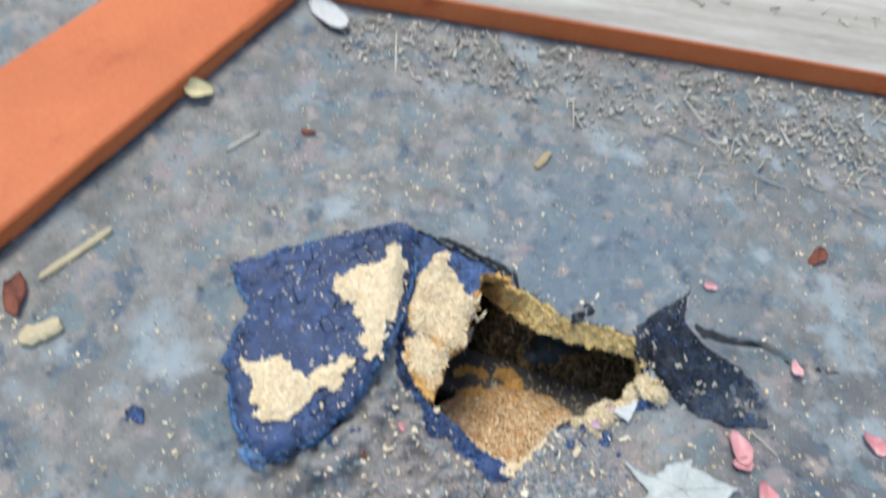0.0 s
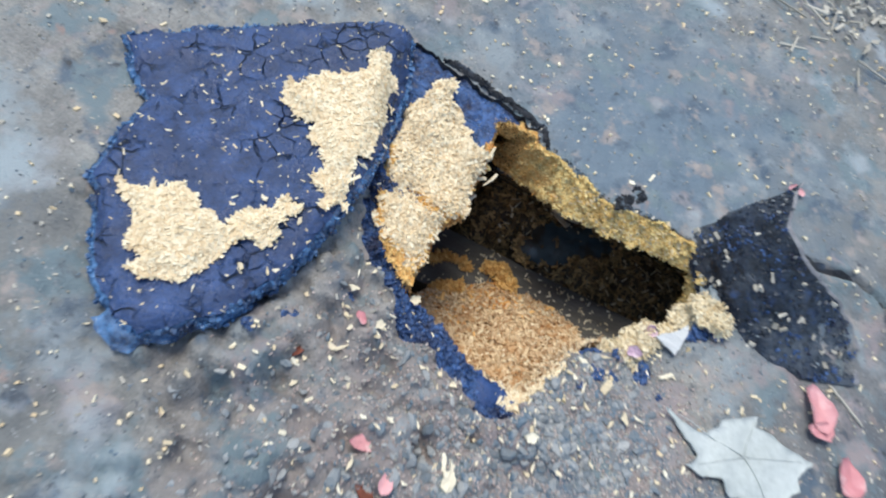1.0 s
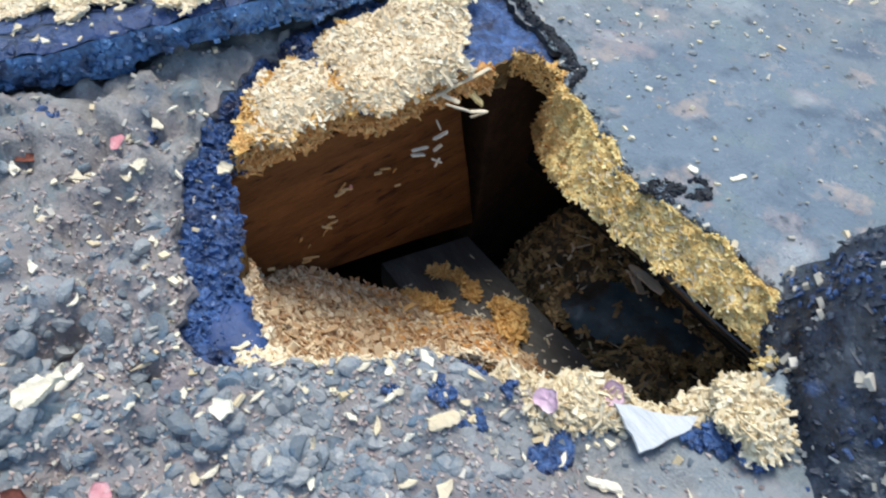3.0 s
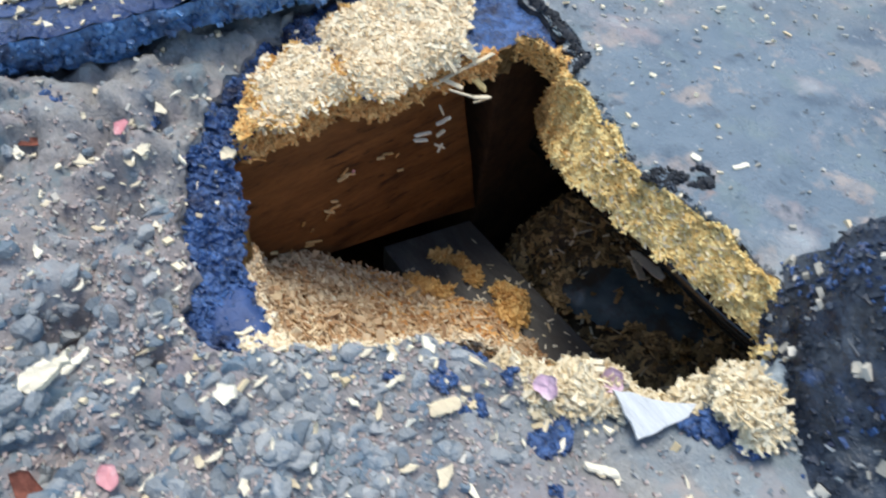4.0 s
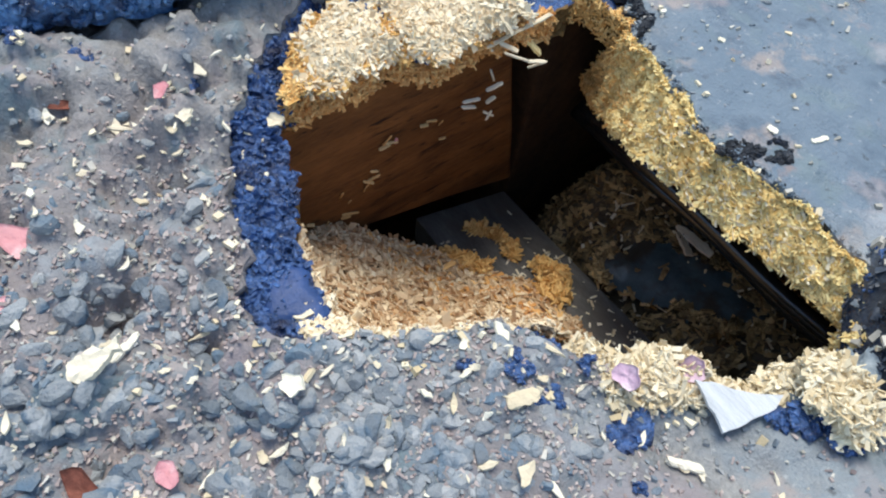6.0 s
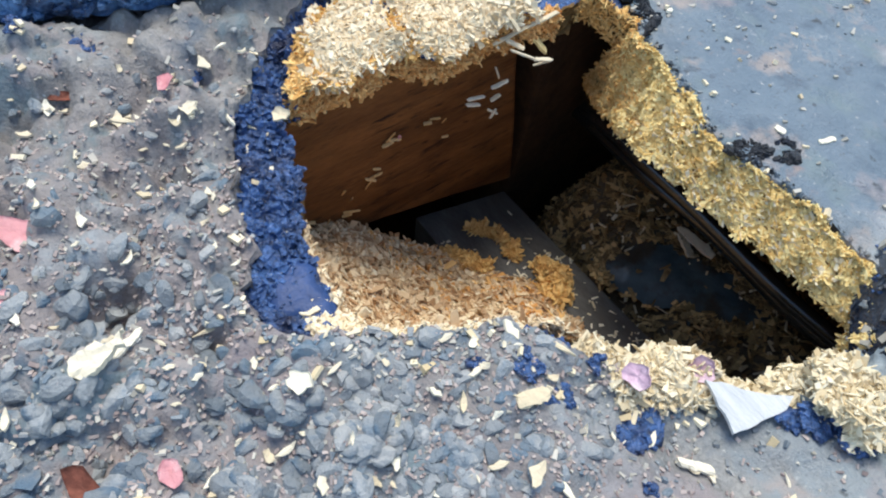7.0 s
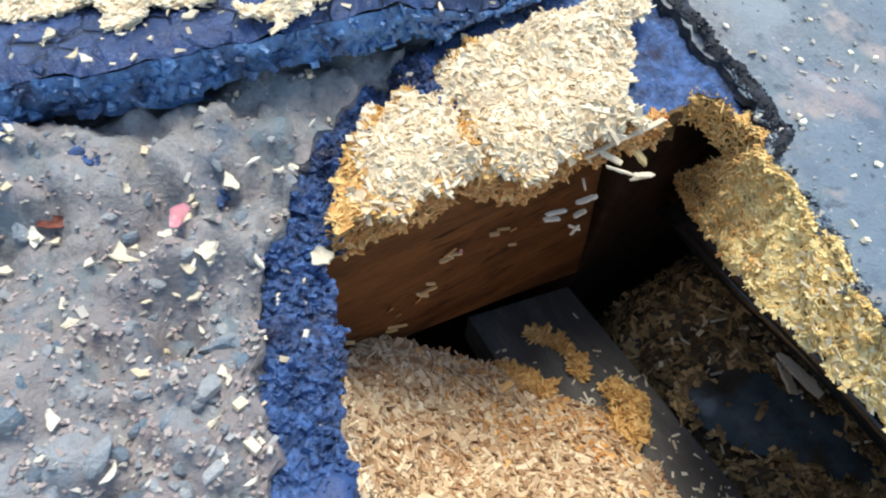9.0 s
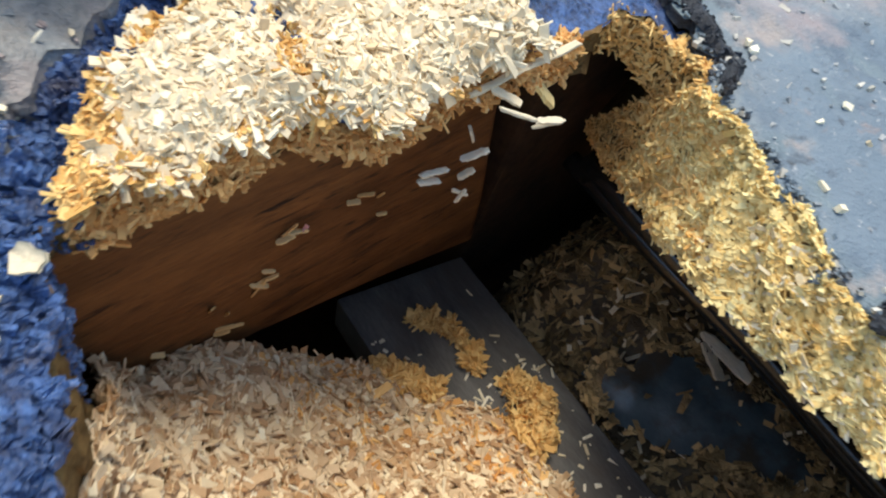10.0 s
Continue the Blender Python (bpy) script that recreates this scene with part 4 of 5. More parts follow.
tagged(thing("specks", fv, ff, M_WHITE_CHIP, False, flap, "pale specks of wood"), kind="stuff")
# lower torn layer poking out along the free edge
LEDGE = [(-0.0500, 0.158), (-0.0535, 0.1357), (-0.0635, 0.1140), (-0.0755, 0.1000), (-0.0862, 0.0885), (-0.0935, 0.0860), (-0.1040, 0.0935), (-0.1010, 0.1010), (-0.0880, 0.1030), (-0.0740, 0.1200), (-0.0640, 0.140), (-0.058, 0.155)]
le = dense(LEDGE, 0.002, 0.0007, seed=23)
v, f = fill(le, (), 0.002, 19)
q = np.clip(away(v[:, 0], v[:, 1], LEDGE) / 0.004, 0, 1)
thing("lower_layer", np.c_[v, 0.0035 + 0.005 * q + 0.0016 * relief(v[:, 0], v[:, 1], 0.007, 111)], f, M_BLUE_HIGHLIT, True, flap, "crumbling glossy blue lower layer")
PATCHES = ([(-0.0964, 0.2114), (-0.0916, 0.2260), (-0.0809, 0.2347), (-0.0690, 0.2450), (-0.0757, 0.2557), (-0.0661, 0.2570), (-0.0597, 0.2498), (-0.0490, 0.2236), (-0.0534, 0.2136), (-0.0480, 0.1989), (-0.0534, 0.1869), (-0.0470, 0.1783), (-0.0490, 0.1718), (-0.0556, 0.1724), (-0.0640, 0.1896), (-0.0813, 0.2045), (-0.0880, 0.2074)],
           [(-0.1260, 0.1423), (-0.1178, 0.1447), (-0.1064, 0.1528), (-0.0959, 0.1474), (-0.0867, 0.1460), (-0.0790, 0.1449), (-0.0765, 0.1371), (-0.0795, 0.1286), (-0.0843, 0.1180), (-0.0956, 0.1146), (-0.1006, 0.1122), (-0.1039, 0.1204), (-0.1105, 0.1243), (-0.1136, 0.1332)],
           [(-0.0820, 0.1490), (-0.0750, 0.1550), (-0.0690, 0.1640), (-0.0655, 0.1625), (-0.0650, 0.1530), (-0.0645, 0.1451), (-0.0675, 0.1420), (-0.0710, 0.1459), (-0.0770, 0.1463)])
for i, poly in enumerate(PATCHES):
    e = dense(poly, 0.0016, 0.0017, seed=30 + i)
    v, f = fill(e, (), 0.002, 40 + i)
    q = np.clip(away(v[:, 0], v[:, 1], poly) / 0.005, 0, 1)
    pv = np.c_[v, flap_z(v[:, 0], v[:, 1]) + 0.0004 + 0.0026 * q + 0.0012 * relief(v[:, 0], v[:, 1], 0.009, 120 + i)]
    bed = thing("chip_patch", pv, f, M_WHITE_CHIP, False, flap, "pale chipboard torn off with the felt")
    fv, ff = flakes(corners(pv, f), (5200, 5000, 1800)[i], (0.0016, 0.0054), (0.0006, 0.0017), 0.00025, 0.20, 0.0, 130 + i)
    tagged(thing("chips", fv, ff, M_WHITE_CHIP, False, bed), kind="stuff")

# ---- second flap of felt standing up at the far end of the hole ----
FOOT = [(0.1070, 0.2660, -0.006), (0.1150, 0.2560, -0.010), (0.1215, 0.2470, -0.012), (0.1310, 0.2340, -0.011), (0.1480, 0.2220, -0.005), (0.1660, 0.2185, -0.001), (0.1860, 0.2215, 0.000), (0.2080, 0.2290, 0.001)]
CREST = [(0.1300, 0.2840, 0.0455), (0.1265, 0.2720, 0.0470), (0.1290, 0.2600, 0.0430), (0.1400, 0.2520, 0.0385), (0.1530, 0.2500, 0.0320), (0.1700, 0.2520, 0.0240), (0.1870, 0.2510, 0.0150), (0.2040, 0.2460, 0.0060)]


def smooth_rows(rows, k):
    """Rows of points refined by Catmull-Rom steps along the first axis."""
    rows = np.array(rows, float)
    n = len(rows)
    out = []
    for i in range(n - 1):
        p0, p1, p2, p3 = rows[max(i - 1, 0)], rows[i], rows[i + 1], rows[min(i + 2, n - 1)]
        for j in range(k):
            t = j / k
            out.append(0.5 * (2 * p1 + (p2 - p0) * t + (2 * p0 - 5 * p1 + 4 * p2 - p3) * t * t + (3 * p1 - p0 - 3 * p2 + p3) * t ** 3))
    out.append(rows[-1])
    return np.array(out)


foot, crest = smooth_rows(FOOT, 12), smooth_rows(CREST, 12)
rows, back = [], []
for s in np.linspace(0, 1, 36):
    p = foot + (crest - foot) * s
    p[:, :2] += np.array([-0.002, -0.0015]) * math.sin(math.pi * s) ** 2
    wob = (0.4 + 0.6 * math.sin(math.pi * min(s, 0.9)))
    p[:, 0] += 0.0035 * wob * relief(p[:, 0] * 1.3, p[:, 2] + p[:, 1], 0.020, 141)
    p[:, 1] += 0.0035 * wob * relief(p[:, 1] * 1.3, p[:, 2] + p[:, 0], 0.018, 151)
    p[:, 2] += 0.0018 * relief(p[:, 0], p[:, 1], 0.007, 161) * min(1, s * 4)
    ridge = 1 - np.abs(relief(p[:, 0] + p[:, 1], p[:, 2] * 1.2, 0.013, 165, 3)) * 2
    p[:, :2] += np.array([-0.0013, -0.0011]) * (ridge * wob)[:, None]
    rows.append(p)
    back.append(p + np.array([0.0026, 0.0026, 0.0002]) * (1.0 - 0.35 * s) + np.c_[[0.0004 * relief(p[:, 0], p[:, 2], 0.005, 171)] * 3].T)
fold = tagged(new("standing_flap"), "blackened roofing felt flap standing up at the hole's end", "roofing felt")
v, f = loft(rows)
thing("inner_face", v, f, M_FOLD, True, fold, "black bitumen underside facing the hole")
fold_tris = corners(v, f)
v, f = loft(back[::-1])
thing("outer_face", v, f, M_FELT, True, fold, "grey mineral face")
v, f = loft([rows[-1], (rows[-1] + back[-1]) / 2 + np.array([0, 0, 0.0009]), back[-1]])
thing("crest_edge", v, f, M_RIM, True, fold, "pale grey torn edge")
for e in (0, -1):
    v, f = loft([[r_[e] for r_ in rows], [r_[e] for r_ in back]])
    thing("side_edge", v, f, M_RIM, True, fold)
fv, ff = flakes(fold_tris, 60, (0.0020, 0.0052), (0.0016, 0.0034), 0.0010, 0.5, 0.0, 181, keep=lambda c: lattice(c[:, 0] * 90, c[:, 1] * 90 + c[:, 2] * 60, 2) > 0.45)
tagged(thing("stuck_chips", fv, ff, M_TWIG, False, fold, "yellowish chips stuck to the bitumen"), kind="stuff")

fv, ff = flakes(fold_tris, 600, (0.0008, 0.0038), (0.0006, 0.0026), 0.0007, 0.55, -0.0003, 182)
tagged(thing("crumbs", fv, ff, M_FOLD, False, fold, "crumbled black bitumen"), kind="stuff")
fv, ff = flakes(fold_tris, 600, (0.0008, 0.0030), (0.0006, 0.0020), 0.0006, 0.5, 0.0, 183, keep=lambda c: lattice(c[:, 0] * 110, c[:, 1] * 110 + c[:, 2] * 80, 5) > 0.5)
tagged(thing("blue_crumbs", fv, ff, M_BLUE_EDGE, False, fold, "crumbled dark blue bitumen"), kind="stuff")
fv, ff = flakes(fold_tris, 260, (0.0008, 0.0026), (0.0005, 0.0016), 0.0005, 0.5, 0.0003, 184, keep=lambda c: lattice(c[:, 0] * 70, c[:, 1] * 70 + c[:, 2] * 60, 7) > 0.55)
tagged(thing("stuck_grit", fv, ff, M_STONE, False, fold, "grey grit stuck to the bitumen"), kind="stuff")

# open slit behind the standing flap, running out into a crack
left, right = [], []
for n_, q in enumerate(dense(CRACK, 0.004, 0.0008, False, 7)):
    wd = 0.0052 * math.exp(-n_ / 7) + 0.0009
    left.append((q[0], q[1] + wd, float(roof_z(q[0], q[1] + wd)) + 0.0006))
    right.append((q[0], q[1] - wd * 0.7, float(roof_z(q[0], q[1] - wd * 0.7)) + 0.0006))
v, f = loft([left, right])
thing("crack_bed", v, f, M_BLACK, True, ground, "black bitumen in the crack")

# ---- painted boards round the roof edge ----
v, f = box_mesh(-0.115, 0.0, -0.40, 0.340, 0, 0.018, 0.004, 8, 0.0006)
board = tagged(thing("orange_board", v, f, M_ORANGE, True), "orange painted timber edge board lying on the felt", "board", kind="structure")
board.matrix_world = pose(-0.3101, 0.1558, 0.0005, 0, 0, math.degrees(-math.atan2(0.0593, 0.3318)))
plank = tagged(new("edge_plank"), "weathered grey plank with an orange painted edge", "plank", kind="structure")
v, f = box_mesh(-0.02, 1.4, 0.0035, 0.42, 0, 0.0225, 0.002, 8, 0.0005)
thing("plank", v, f, M_PLANK, True, plank)
v, f = box_mesh(-0.02, 1.4, 0.0, 0.0035, 0.0005, 0.0222, 0.0008, 6, 0.0003)
thing("painted_edge", v, f, M_ORANGE, True, plank, "orange painted front edge")
plank.matrix_world = pose(-0.232, 0.4965, 0.0005, 0, 0, math.degrees(math.atan2(0.1192, 0.5228)))

# ---- small things lying on the roof ----
def petal_mesh(name, mat, length, width, seed, lobes=0.0):
    """A cupped, uneven petal or scrap with some thickness."""
    r = np.random.default_rng(seed)
    rows = []
    n = 14
    ph = r.uniform(0, 6, 3)
    for i, s in enumerate((0.08, 0.4, 0.75, 1.0)):
        ring = []
        for j in range(n):
            t = 2 * math.pi * j / n
            k = 1 + 0.09 * math.sin(2 * t + ph[0]) + 0.08 * math.sin(3 * t + ph[1]) + lobes * math.sin(5 * t + ph[2])
            ring.append((0.5 * length * s * k * math.cos(t), 0.5 * width * s * k * math.sin(t), 0.0012 + 0.13 * width * s * s * (1 + 0.8 * math.sin(2 * t + ph[2])) + 0.06 * width * math.sin(4 * t + ph[0]) * s + r.normal(0, 0.022 * width)))
        rows.append(ring)
    v, f = ring_loft(rows)
    low = v - np.array([0, 0, 0.0006])
    k = len(v)
    f = [tuple(q) for q in f] + [tuple(range(n))[::-1]]
    g = [tuple(i + k for i in q[::-1]) for q in f]
    e = [(k - n + j, k - n + k + j, k - n + k + (j + 1) % n, k - n + (j + 1) % n) for j in range(n)]
    return mesh_of(name, np.r_[v, low], f + g + e, mat, True)


def lay(name, mesh, x, y, turn, label, category, group="", lift=0.0, tilt=(0, 0), scale=1.0):
    ob = tagged(new(name, mesh), label, category, group)
    ob.matrix_world = pose(x, y, float(roof_z(x, y)) + lift, tilt[0], tilt[1], turn) @ Matrix.Scale(scale, 4)
    return ob


petals = [petal_mesh("petal", M_PETAL, 0.017, 0.011, s, 0.05) for s in (1, 2, 3, 4)]
for i, (x, y, s) in enumerate([(0.0030, 0.0972, 0.75), (0.1888, 0.2059, 1.5), (0.192, 0.1965, 1.0), (0.2079, 0.1806, 1.3), (0.2797, 0.2438, 1.3), (0.2815, 0.1425, 1.6), (0.0796, 0.0659, 1.25), (0.1341, 0.1048, 0.85),
                               (0.2227, 0.2777, 0.9), (0.1577, 0.3240, 0.7), (0.0167, 0.0874, 0.6), (0.0619, 0.101, 0.42), (0.1320, 0.2900, 0.3), (-0.0195, 0.139, 0.4)]):
    lay("petal", petals[i % 4], x, y, 40 + 77 * i, "fallen pink blossom petal curled on the felt", "petal", "fallen petals", 0.0018, (6 * math.sin(i * 3), 8 * math.cos(i * 5)), s * 0.85)
for i, (x, y) in enumerate(((0.0979, 0.1913), (0.1045, 0.2080))):
    ob = lay("petal", petal_mesh("petal", M_LILAC, 0.0064, 0.0058, 20 + i, 0.1), x, y, 30 * i, "crumpled lilac petal caught in the crumbling rim", "petal", "", 0.0, (35, -20))
    ob.location.z = -0.0050 - 0.0045 * i

# pale maple leaf
LEAF = [(0.1190, 0.1735), (0.1310, 0.1690), (0.1400, 0.1700), (0.1460, 0.1800), (0.1530, 0.1840), (0.1600, 0.1890), (0.1605, 0.1825), (0.1680, 0.1835), (0.1740, 0.1800), (0.1890, 0.1790), (0.1830, 0.1700), (0.1845, 0.1640), (0.1780, 0.1570),
        (0.1775, 0.1480), (0.1765, 0.1400), (0.1700, 0.1470), (0.1640, 0.1500), (0.1580, 0.1490), (0.1530, 0.1470), (0.1470, 0.1530), (0.1400, 0.1500), (0.1310, 0.1515), (0.1370, 0.1580), (0.1310, 0.1620)]
le = dense(LEAF, 0.0022, 0.0004, seed=71)
v, f = fill(le, (), 0.003, 72)
dx, dy = v[:, 0] - 0.157, v[:, 1] - 0.167
z = roof_z(v[:, 0], v[:, 1]) + 0.0028 + 0.9 * (dx * dx + dy * dy) * (0.6 + 0.6 * np.sin(5 * np.arctan2(dy, dx))) + 0.0014 * relief(v[:, 0], v[:, 1], 0.012, 73)
n0 = len(v)
f = [tuple(q) for q in f]
k = len(le)
vv = np.r_[np.c_[v, z], np.c_[v, z - 0.0007]]
ff = f + [tuple(i + n0 for i in q[::-1]) for q in f] + [(i, i + n0, (i + 1) % k + n0, (i + 1) % k) for i in range(k)]
leaf = tagged(thing("maple_leaf", vv, ff, M_LEAF, True), "pale grey dry maple leaf lying on the felt", "leaf")
for i, tipp in enumerate(((0.121, 0.173), (0.159, 0.187), (0.186, 0.178), (0.1765, 0.143), (0.135, 0.153))):
    p = [(0.157 + (tipp[0] - 0.157) * s, 0.167 + (tipp[1] - 0.167) * s) for s in np.linspace(0, 0.9, 6)]
    pp = []
    for q in p:
        ex, ey = q[0] - 0.157, q[1] - 0.167
        pp.append((q[0], q[1], float(roof_z(*q)) + 0.0031 + 0.9 * (ex * ex + ey * ey) * (0.6 + 0.6 * math.sin(5 * math.atan2(ey, ex))) + 0.0014 * float(relief(np.array(q[0]), np.array(q[1]), 0.012, 73))))
    v, f = tube(pp, [0.00042 * (1 - 0.12 * j) for j in range(6)], 5)
    thing("leaf_vein", v, f, M_LEAF, True, leaf)

# white scrap at the rim
v, f = fill(dense([(0.1065, 0.2050), (0.1140, 0.2110), (0.1215, 0.2190), (0.1216, 0.2125), (0.1203, 0.2065), (0.1188, 0.2015)], 0.002, 0.0002, seed=80), (), 0.003, 81)
z = -0.0065 + 0.002 * relief(v[:, 0], v[:, 1], 0.02, 82)
n0 = len(v)
bnd = len(dense([(0.1065, 0.2050), (0.1140, 0.2110), (0.1215, 0.2190), (0.1216, 0.2125), (0.1203, 0.2065), (0.1188, 0.2015)], 0.002, 0.0002, seed=80))
f = [tuple(q) for q in f]
tagged(thing("white_scrap", np.r_[np.c_[v, z], np.c_[v, z - 0.0009]], f + [tuple(i + n0 for i in q[::-1]) for q in f] + [(i, i + n0, (i + 1) % bnd + n0, (i + 1) % bnd) for i in range(bnd)], M_WHITE),
       "white triangular scrap of ribbed plastic at the rim", "scrap")


def scrap(name, mat, x, y, length, width, thick, turn, label, category, seed, group="", lift=0.0, z=None, tilt=(0, 0)):
    """A splintered, tapering sliver of wood."""
    r = np.random.default_rng(seed)
    rows = []
    for s in np.linspace(-0.5, 0.5, 9):
        k = (1 - (2 * abs(s)) ** 8 * r.uniform(0.05, 0.55)) * r.uniform(0.86, 1.06)
        k = max(k, 0.15)
        off = r.normal(0, width * 0.045)
        rows.append([(s * length + r.normal(0, length * 0.025), off + width / 2 * k * cc * r.uniform(0.85, 1.12), thick / 2 * (1 + ss) * r.uniform(0.75, 1.0)) for cc, ss in ((1, -1), (1, 0.6), (0.4, 1), (-0.5, 1), (-1, 0.5), (-1, -1))])
    v, f = ring_loft(rows)
    f = f + [(5, 4, 3, 2, 1, 0), tuple(range(len(v) - 6, len(v)))]
    ob = tagged(new(name, mesh_of(name, v, f, mat)), label, category, group)
    ob.matrix_world = pose(x, y, (float(roof_z(x, y)) if z is None else z) + lift, tilt[0], tilt[1], turn)
    return ob


BIG = dense([(0.0390, 0.0930), (0.0348, 0.0948), (0.0348, 0.0980), (0.0337, 0.1006), (0.0360, 0.1020), (0.0341, 0.1073), (0.0374, 0.1053), (0.0393, 0.1017), (0.0404, 0.0996), (0.0403, 0.0959)], 0.0009, 0.0003, seed=91)
BIG = BIG.mean(0) + (BIG - BIG.mean(0)) * 0.85
v, f = fill(BIG, (), 0.0010, 92)
z = roof_z(0.037, 0.099) + 0.0022 + 0.0016 * relief(v[:, 0], v[:, 1], 0.006, 93) + 0.0009 * relief(v[:, 0] * 3, v[:, 1], 0.004, 94)
n0, k, f = len(v), len(BIG), [tuple(q) for q in f]
tagged(thing("splinter", np.r_[np.c_[v, z], np.c_[v, z - 0.0016]], f + [tuple(i + n0 for i in q[::-1]) for q in f] + [(i, i + n0, (i + 1) % k + n0, (i + 1) % k) for i in range(k)], M_SPLINTER), "large pale torn splinter of wood on the felt", "splinter")
lay("splinter", petal_mesh("splinter", M_SPLINTER, 0.0056, 0.0040, 72, 0.16), 0.0622, 0.1285, 30, "small star-shaped pale wood crumb", "splinter", lift=0.0006, tilt=(14, -10))
scrap("splinter", M_SPLINTER, 0.0885, 0.1665, 0.0072, 0.0036, 0.0012, 70, "flat pale wood splinter beside the rim", "splinter", 3, lift=0.001)
scrap("splinter", M_SPLINTER, 0.1187, 0.1905, 0.0080, 0.0022, 0.0015, 40, "narrow pale wood splinter beside the rim", "splinter", 4, lift=0.001)
scrap("splinter", M_SPLINTER, 0.0345, 0.1050, 0.0075, 0.0018, 0.0014, 112, "small pale wood splinter", "splinter", 5)
lay("splinter", petal_mesh("splinter", M_SPLINTER, 0.0050, 0.0036, 76, 0.16), -0.0030, 0.1600, 30, "pale wood crumb on the blue bitumen edge", "splinter", lift=0.0006, tilt=(14, -10)).location.z = 0.0005
lay("splinter", petal_mesh("splinter", M_SPLINTER, 0.0048, 0.0035, 77, 0.16), -0.0117, 0.1412, 30, "rounded pale wood crumb", "splinter", lift=0.0006, tilt=(14, -10))
scrap("splinter", M_SPLINTER, 0.069, 0.2735, 0.0032, 0.0022, 0.0008, 10, "white wood crumb on the blue felt", "splinter", 8)
scrap("splinter", M_SPLINTER, 0.0785, 0.2835, 0.0055, 0.0016, 0.0007, 75, "narrow pale splinter on the blue felt", "splinter", 9)
scrap("splinter", M_SPLINTER, 0.0645, 0.2987, 0.0185, 0.0042, 0.0012, -3, "long pale splinter over the wet debris", "splinter", 10, z=-0.0850, tilt=(8, -10))
scrap("splinter", M_SPLINTER, 0.0630, 0.2945, 0.0120, 0.0036, 0.0012, -28, "pale splinter over the wet debris", "splinter", 11, z=-0.0862, tilt=(-8, -6))
scrap("straw_stick", M_STRAW, -0.2665, 0.1745, 0.052, 0.0046, 0.0036, 70, "dry straw-coloured stick lying on the felt", "stick", 12)
scrap("straw_stick", M_STRAW, 0.0100, 0.3926, 0.022, 0.006, 0.004, 70, "short straw-coloured stick on the felt", "stick", 13)
scrap("wood_piece", M_STRAW, -0.2507, 0.1172, 0.024, 0.013, 0.006, 50, "rough tan piece of wood on the felt", "wood piece", 14)
scrap("twig", M_TWIG, -0.145, 0.462, 0.055, 0.0022, 0.002, 110, "thin dry twig by the plank", "twig", 15)
scrap("twig", M_TWIG, -0.128, 0.448, 0.030, 0.002, 0.002, 130, "thin dry twig by the plank", "twig", 16)
scrap("twig", M_TWIG, -0.2154, 0.3108, 0.030, 0.003, 0.003, 65, "dark dry twig lying on the felt", "twig", 17)
scrap("twig", M_TWIG, 0.205, 0.2170, 0.022, 0.0014, 0.0014, -30, "thin bent pale twig by the fold", "twig", 18)
lay("yellow_leaf", petal_mesh("yellow_leaf", M_YELLOW, 0.024, 0.016, 31), -0.2700, 0.3400, 20, "pale yellow leaf beside the orange board", "leaf", lift=0.006, tilt=(10, 16))
lay("white_lump", petal_mesh("white_lump", M_WHITE, 0.046, 0.026, 32, 0.05), -0.2150, 0.4764, -30, "pale white crumpled lump in the corner of the boards", "scrap", lift=0.002)
for i, (x, y, s) in enumerate(((0.0079, 0.0526, 0.9), (0.0140, 0.0440, 0.7), (0.2396, 0.3881, 0.9), (-0.2806, 0.1332, 1.2), (0.0565, 0.0878, 0.45), (-0.0350, 0.118, 0.25), (0.011, 0.083, 0.5), (-0.174, 0.340, 0.5))):
    lay("brown_leaf", petal_mesh("brown_leaf", M_RUST, 0.026, 0.011, 40 + i, 0.08), x, y, 115 + 63 * i, "curled red-brown dead leaf on the felt", "leaf", "dead leaves", 0.001, (8, 5), s)


def bitumen_lump(x, y, rad, seed, lift=0.0):
    """A crumbled lump of blue bitumen, low and ragged."""
    bm = bmesh.new()
    bmesh.ops.create_icosphere(bm, subdivisions=3, radius=rad)
    for q in bm.verts:
        q.co += Vector(noise.noise_vector(q.co * 260 + Vector((seed * 3.1, 0, 0)))) * rad * 1.0 + Vector(noise.noise_vector(q.co * 900)) * rad * 0.25
        q.co.z = max(q.co.z, -rad * 0.4) * 0.22
    bm.verts.index_update()
    v, f = [q.co[:] for q in bm.verts], [[q.index for q in g.verts] for g in bm.faces]
    bm.free()
    ob = tagged(new("bitumen_scrap"), "crumbled scrap of blue bitumen by the torn edge", "scrap", "bitumen scraps")
    thing("core", v, f, M_BLUE_EDGE, True, ob)
    fv, ff = flakes(corners(v, f), int(60 * (rad / 0.005) ** 2), (0.0008, 0.0028), (0.0005, 0.0016), 0.0008, 0.6, -0.0002, 500 + seed)
    tagged(thing("crumbs", fv, ff, M_BLUE_EDGE, False, ob), kind="stuff")
    ob.matrix_world = pose(x, y, float(roof_z(x, y)) + 0.06 * rad + lift, 0, 0, 67 * seed)


